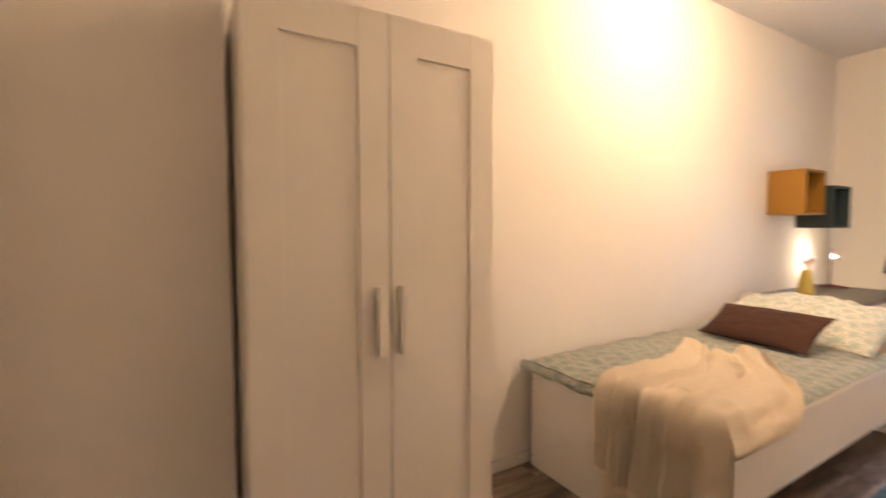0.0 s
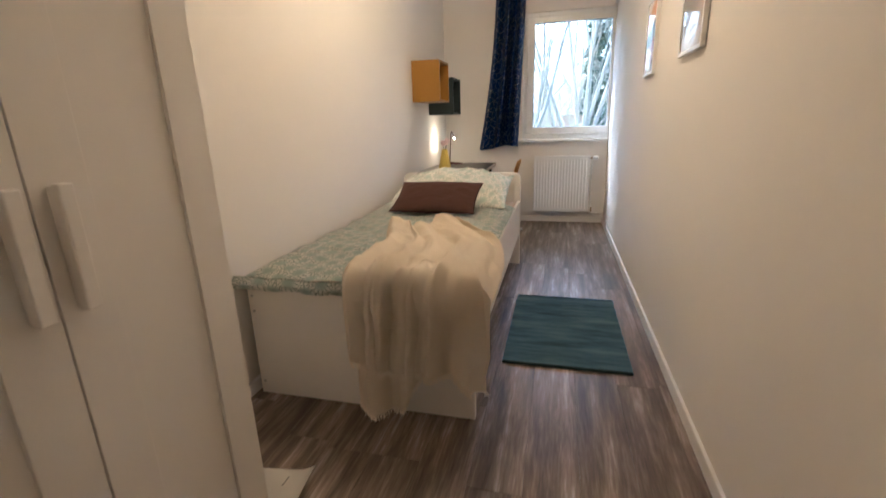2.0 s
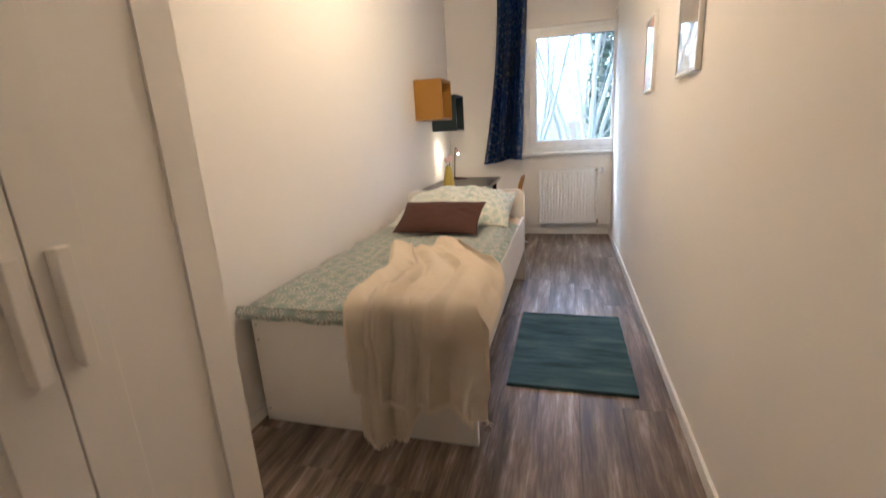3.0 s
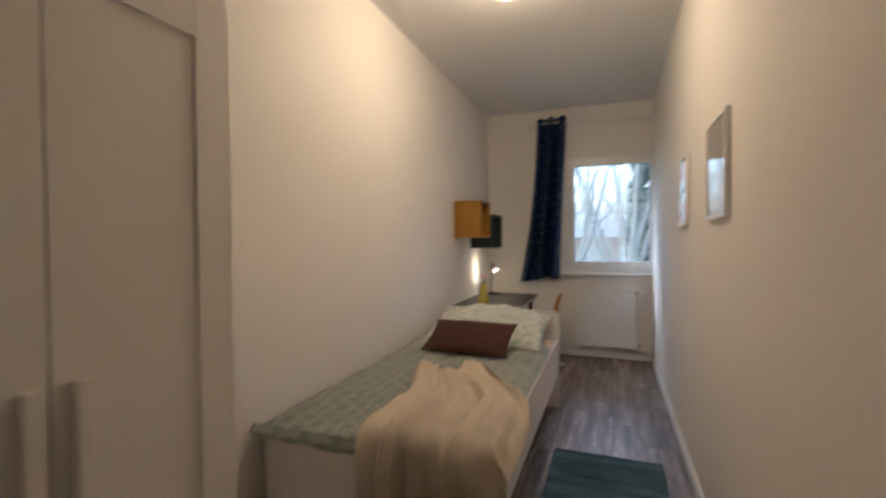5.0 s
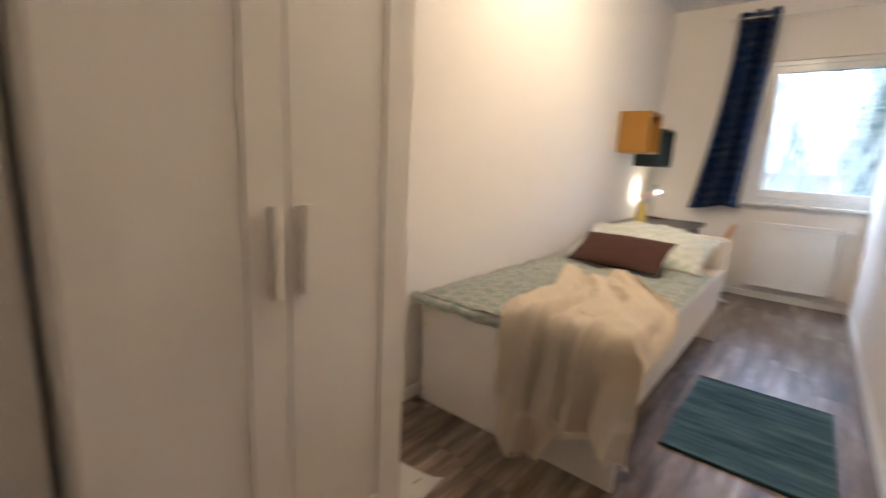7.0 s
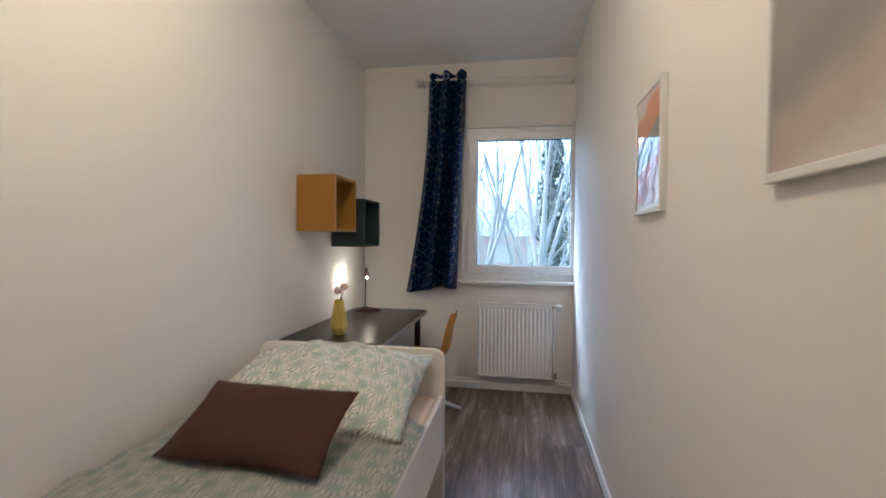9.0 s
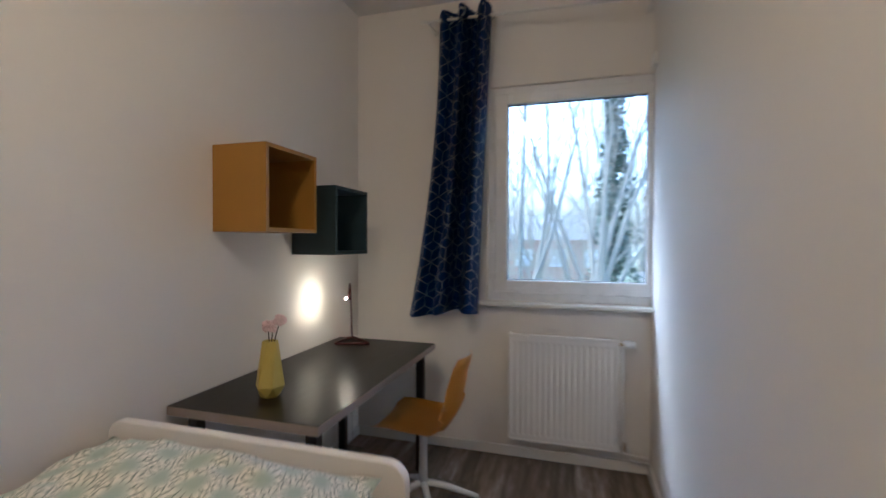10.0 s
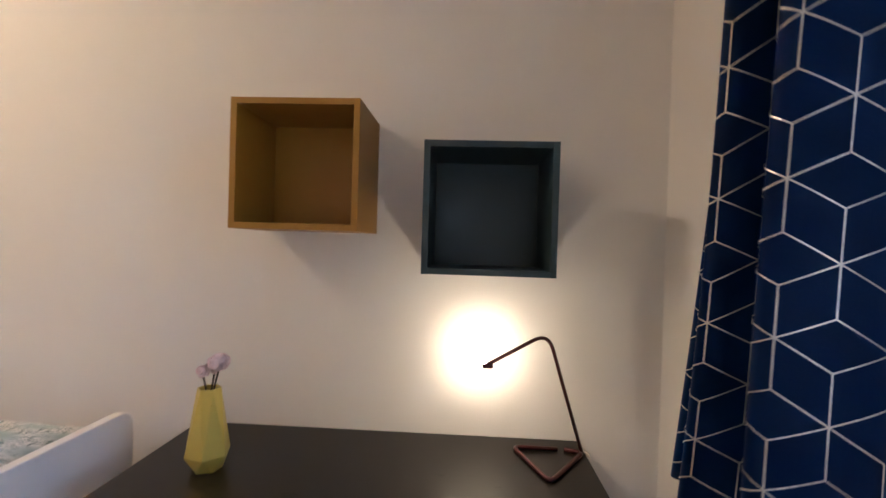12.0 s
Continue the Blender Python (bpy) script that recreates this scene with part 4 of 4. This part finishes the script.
for s in (0.06, 0.30, 0.52, 0.74):
    if s < FLAT:
        c = curtain_at(s, 0.028)
        pts = [(c.x + 0.004 * math.cos(a), c.y + 0.022 * math.cos(a), c.z + 0.022 * math.sin(a)) for a in (2 * math.pi * k / 16 for k in range(17))]
        into(curtain, part("eyelet", tube(pts, 0.0045, 6), M_STEEL))


# framed prints
def framed_print(x0, x1, z0, z1, art, label):
    ob = thing("framed_print", label, "picture", "prints on the long wall", at=((x0 + x1) / 2, 0.0, (z0 + z1) / 2))
    bm = bmesh.new()
    f, d = 0.017, 0.021
    add_box(bm, (x0, 0.001, z0), (x0 + f, d, z1), 0.002)
    add_box(bm, (x1 - f, 0.001, z0), (x1, d, z1), 0.002)
    add_box(bm, (x0 + f, 0.001, z0), (x1 - f, d - 0.0004, z0 + f), 0.002)
    add_box(bm, (x0 + f, 0.001, z1 - f), (x1 - f, d - 0.0004, z1), 0.002)
    into(ob, part("frame", bm, M_TRIM))
    bm = box((-(x1 - x0) / 2 + f, 0.006, -(z1 - z0) / 2 + f), ((x1 - x0) / 2 - f, 0.016, (z1 - z0) / 2 - f))
    part("print", bm, art, ob)
    return ob


framed_print(1.835, 2.190, 1.400, 1.820, M_ART_B, "muted abstract print in a thin white frame behind glass")
framed_print(2.782, 3.095, 1.390, 1.820, M_ART_A, "abstract orange, green and red print in a thin white frame")

# ceiling lamp
LX, LY = 2.22, 0.935
dome = thing("ceiling_lamp", "round opal glass ceiling lamp, lit warm", "ceiling lamp", at=(LX, LY, HIGH))
part("base_plate", lathe(bmesh.new(), (0, 0, 0), [(0.160, -0.001), (0.165, -0.012), (0.160, -0.022), (0.145, -0.022)], 32), M_WHITEMETAL, dome)
prof = [(0.150, -0.0225), (0.160, -0.032)] + [(0.163 * math.cos(a) + 0.001, -0.040 - 0.160 * math.sin(a)) for a in (radians(9 * k) for k in range(11))]
part("shade", lathe(bmesh.new(), (0, 0, 0), prof, 32), M_DOME, dome, "glowing opal glass", smooth=True)

# ---- outside ----
GZ = -5.0
bm = bmesh.new()
f = bm.faces.new([bm.verts.new(p) for p in ((BACK + 0.3, -400, GZ), (800, -400, GZ), (800, 400, GZ), (BACK + 0.3, 400, GZ))])
structure("ground", bm, M_GRASS, "winter grass and earth outside the window", "ground")


def grow(bm, rng, p, d, length, r, level, twigs):
    """A limb with its side branches; bends a little upward."""
    pts, rs = [p], [r]
    n = 5
    for k in range(n):
        d = (d + Vector((rng.gauss(0, 0.10), rng.gauss(0, 0.10), 0.05 + rng.gauss(0, 0.05)))).normalized()
        p = p + d * length / n
        pts.append(p)
        rs.append(r * (1 - 0.62 * (k + 1) / n))
    add_tube(bm, pts, rs, 7 if level < 2 else 4, level == 0)
    if level >= 4:
        return
    for k in range(rng.randint(3, 5) if level else 6):
        i = rng.randint(1 if level else 2, n)
        side = Vector((rng.gauss(0, 1), rng.gauss(0, 1), rng.gauss(0.2, 0.5))).normalized()
        nd = (d * 1.1 + side * 0.6).normalized()
        grow(bm, rng, pts[i], nd, length * rng.uniform(0.45, 0.7), max(0.005, rs[i] * rng.uniform(0.4, 0.62)), level + 1, twigs)


def bare_tree(x, y, height, seed, r=0.17):
    rng = random.Random(seed)
    tree = thing("bare_tree", "leafless tree with upright branches, haze put into its bark colour, outside the window", "tree", "trees outside", at=(x, y, GZ))
    bm = bmesh.new()
    lean = Vector((rng.gauss(0, 0.05), rng.gauss(0, 0.06), 1)).normalized()
    add_tube(bm, [(0, 0, -0.1), lean * height * 0.22, lean * height * 0.42], [r * 1.2, r, r * 0.82], 10)
    part("trunk", bm, M_BARK, tree, smooth=True)
    bm = bmesh.new()
    for k in range(8):
        a = 2 * math.pi * k / 8 + rng.uniform(-0.4, 0.4)
        d = Vector((0.26 * math.cos(a), 0.30 * math.sin(a), 1)).normalized()
        grow(bm, rng, lean * height * rng.uniform(0.3, 0.42), d, height * rng.uniform(0.36, 0.52), r * rng.uniform(0.27, 0.43), 1, None)
    part("crown", bm, M_BARK, tree)
    return tree


bare_tree(11.8, 1.25, 11.5, 3, 0.14)
bare_tree(12.6, 0.35, 12.5, 5, 0.16)
bare_tree(14.0, 2.9, 12.0, 8, 0.17)
bare_tree(12.0, 4.6, 12.0, 13, 0.15)
bare_tree(16.5, -1.9, 13.0, 21, 0.17)
bare_tree(15.5, 6.8, 12.0, 34, 0.16)
for k, (x, y, h) in enumerate(((20, -0.2, 8.5), (21, 1.6, 9.0), (23, 3.4, 8.6), (22, -2.6, 9.5), (25, 5.6, 9.0), (27, 0.6, 8.8), (26, 8.5, 9.2))):
    bare_tree(x, y, h, 50 + k, 0.10)
for k, (x, y, h) in enumerate(((17, 0.3, 7.0), (18, 1.9, 6.6), (17.5, 3.2, 7.2), (19, 4.6, 6.8), (18.5, -1.2, 7.0), (19.5, 6.4, 7.2))):
    bare_tree(x, y, h, 80 + k, 0.07)

ivy = thing("ivy_tree", "slender evergreen tree thick with dark green ivy outside the window", "tree", "trees outside", at=(13.4, -0.42, GZ))
part("trunk", tube([(0, 0, -0.1), (0.05, 0, 5), (0, 0.03, 10.2)], [0.2, 0.13, 0.02], 10), M_BARK, ivy)
rng = random.Random(9)
bm = bmesh.new()
for k in range(5200):
    h = 10.3 * rng.random() ** 0.8
    wide = 0.12 + 0.95 * (1 - h / 10.4) ** 0.8 * (0.75 + 0.35 * math.sin(h * 4.3) * math.sin(h * 1.7 + 1))
    a = rng.uniform(0, 2 * math.pi)
    rr = wide * rng.random() ** 0.5
    c = Vector((rr * math.cos(a), rr * math.sin(a), h - 0.25 * rr))
    nrm = Vector((rng.gauss(0, 1), rng.gauss(0, 1), rng.gauss(0.6, 0.6))).normalized()
    s = nrm.orthogonal().normalized() * rng.uniform(0.035, 0.075)
    t = nrm.cross(s)
    bm.faces.new([bm.verts.new(c + q) for q in (s, t * 0.8, -s, -t * 0.8)])
part("crown", bm, M_IVY, ivy)


def house(x, y0, y1, top, label, storeys):
    ob = thing("apartment_building", label, "building", "buildings outside", at=(x, (y0 + y1) / 2, GZ))
    into(ob, part("wall", box((x, y0, GZ), (x + 9, y1, top)), M_BRICK))
    bm = bmesh.new()
    a = [bm.verts.new(p) for p in ((x - 0.4, y0 - 0.4, top), (x - 0.4, y1 + 0.4, top), (x + 9.4, y1 + 0.4, top), (x + 9.4, y0 - 0.4, top), (x + 4.5, y0 + 2, top + 2.2), (x + 4.5, y1 - 2, top + 2.2))]
    for f in ((0, 1, 5, 4), (1, 2, 5), (2, 3, 4, 5), (3, 0, 4), (0, 3, 2, 1)):
        bm.faces.new([a[k] for k in f])
    into(ob, part("roof", bm, M_ROOF))
    n = int((y1 - y0) / 2.6)
    for s in range(storeys):
        for k in range(n):
            y, z = y0 + 1.0 + 2.6 * k, top - 2.1 - 2.75 * s
            w = into(ob, part("window", ring(y, y + 1.3, z, z + 1.35, (0.1,) * 4, x - 0.06, x + 0.05, 0.0), M_PVC))
            part("pane", box((x - 0.02, y + 0.1, z + 0.1), (x - 0.005, y + 1.2, z + 1.25)), M_PVC, w)
    return ob


house(38, -2.5, 14.5, 1.5, "red brick apartment building with white windows behind the trees", 2)
house(42, 16, 40, 2.6, "red brick apartment building with a grey roof behind the trees", 2)

# ---- floor planks ----
floor = structure("floor", box((WX0 - 0.15, HALL - 0.12, -0.15), (BACK + 0.3, LEFT + 0.15, -0.005)), M_DARK, "dark grey-brown wood-look plank floor", "floor")
PW, PL = 0.182, 1.22
rng = random.Random(2)
row = 0
y = HALL
while y < LEFT:
    y1 = min(y + PW, LEFT)
    x = WX0 - rng.uniform(0, PL)
    last = BACK if y1 > 0 else DOOR1
    while x < last:
        x0, x1 = max(x, WX0), min(x + PL, last)
        if x1 - x0 > 0.02:
            part("plank", box((x0 + 0.0005, y + 0.0005, -0.005), (x1 - 0.0005, y1 - 0.0005, 0.0), 0.0005, 1), M_FLOOR, floor)
        x += PL
    y += PW
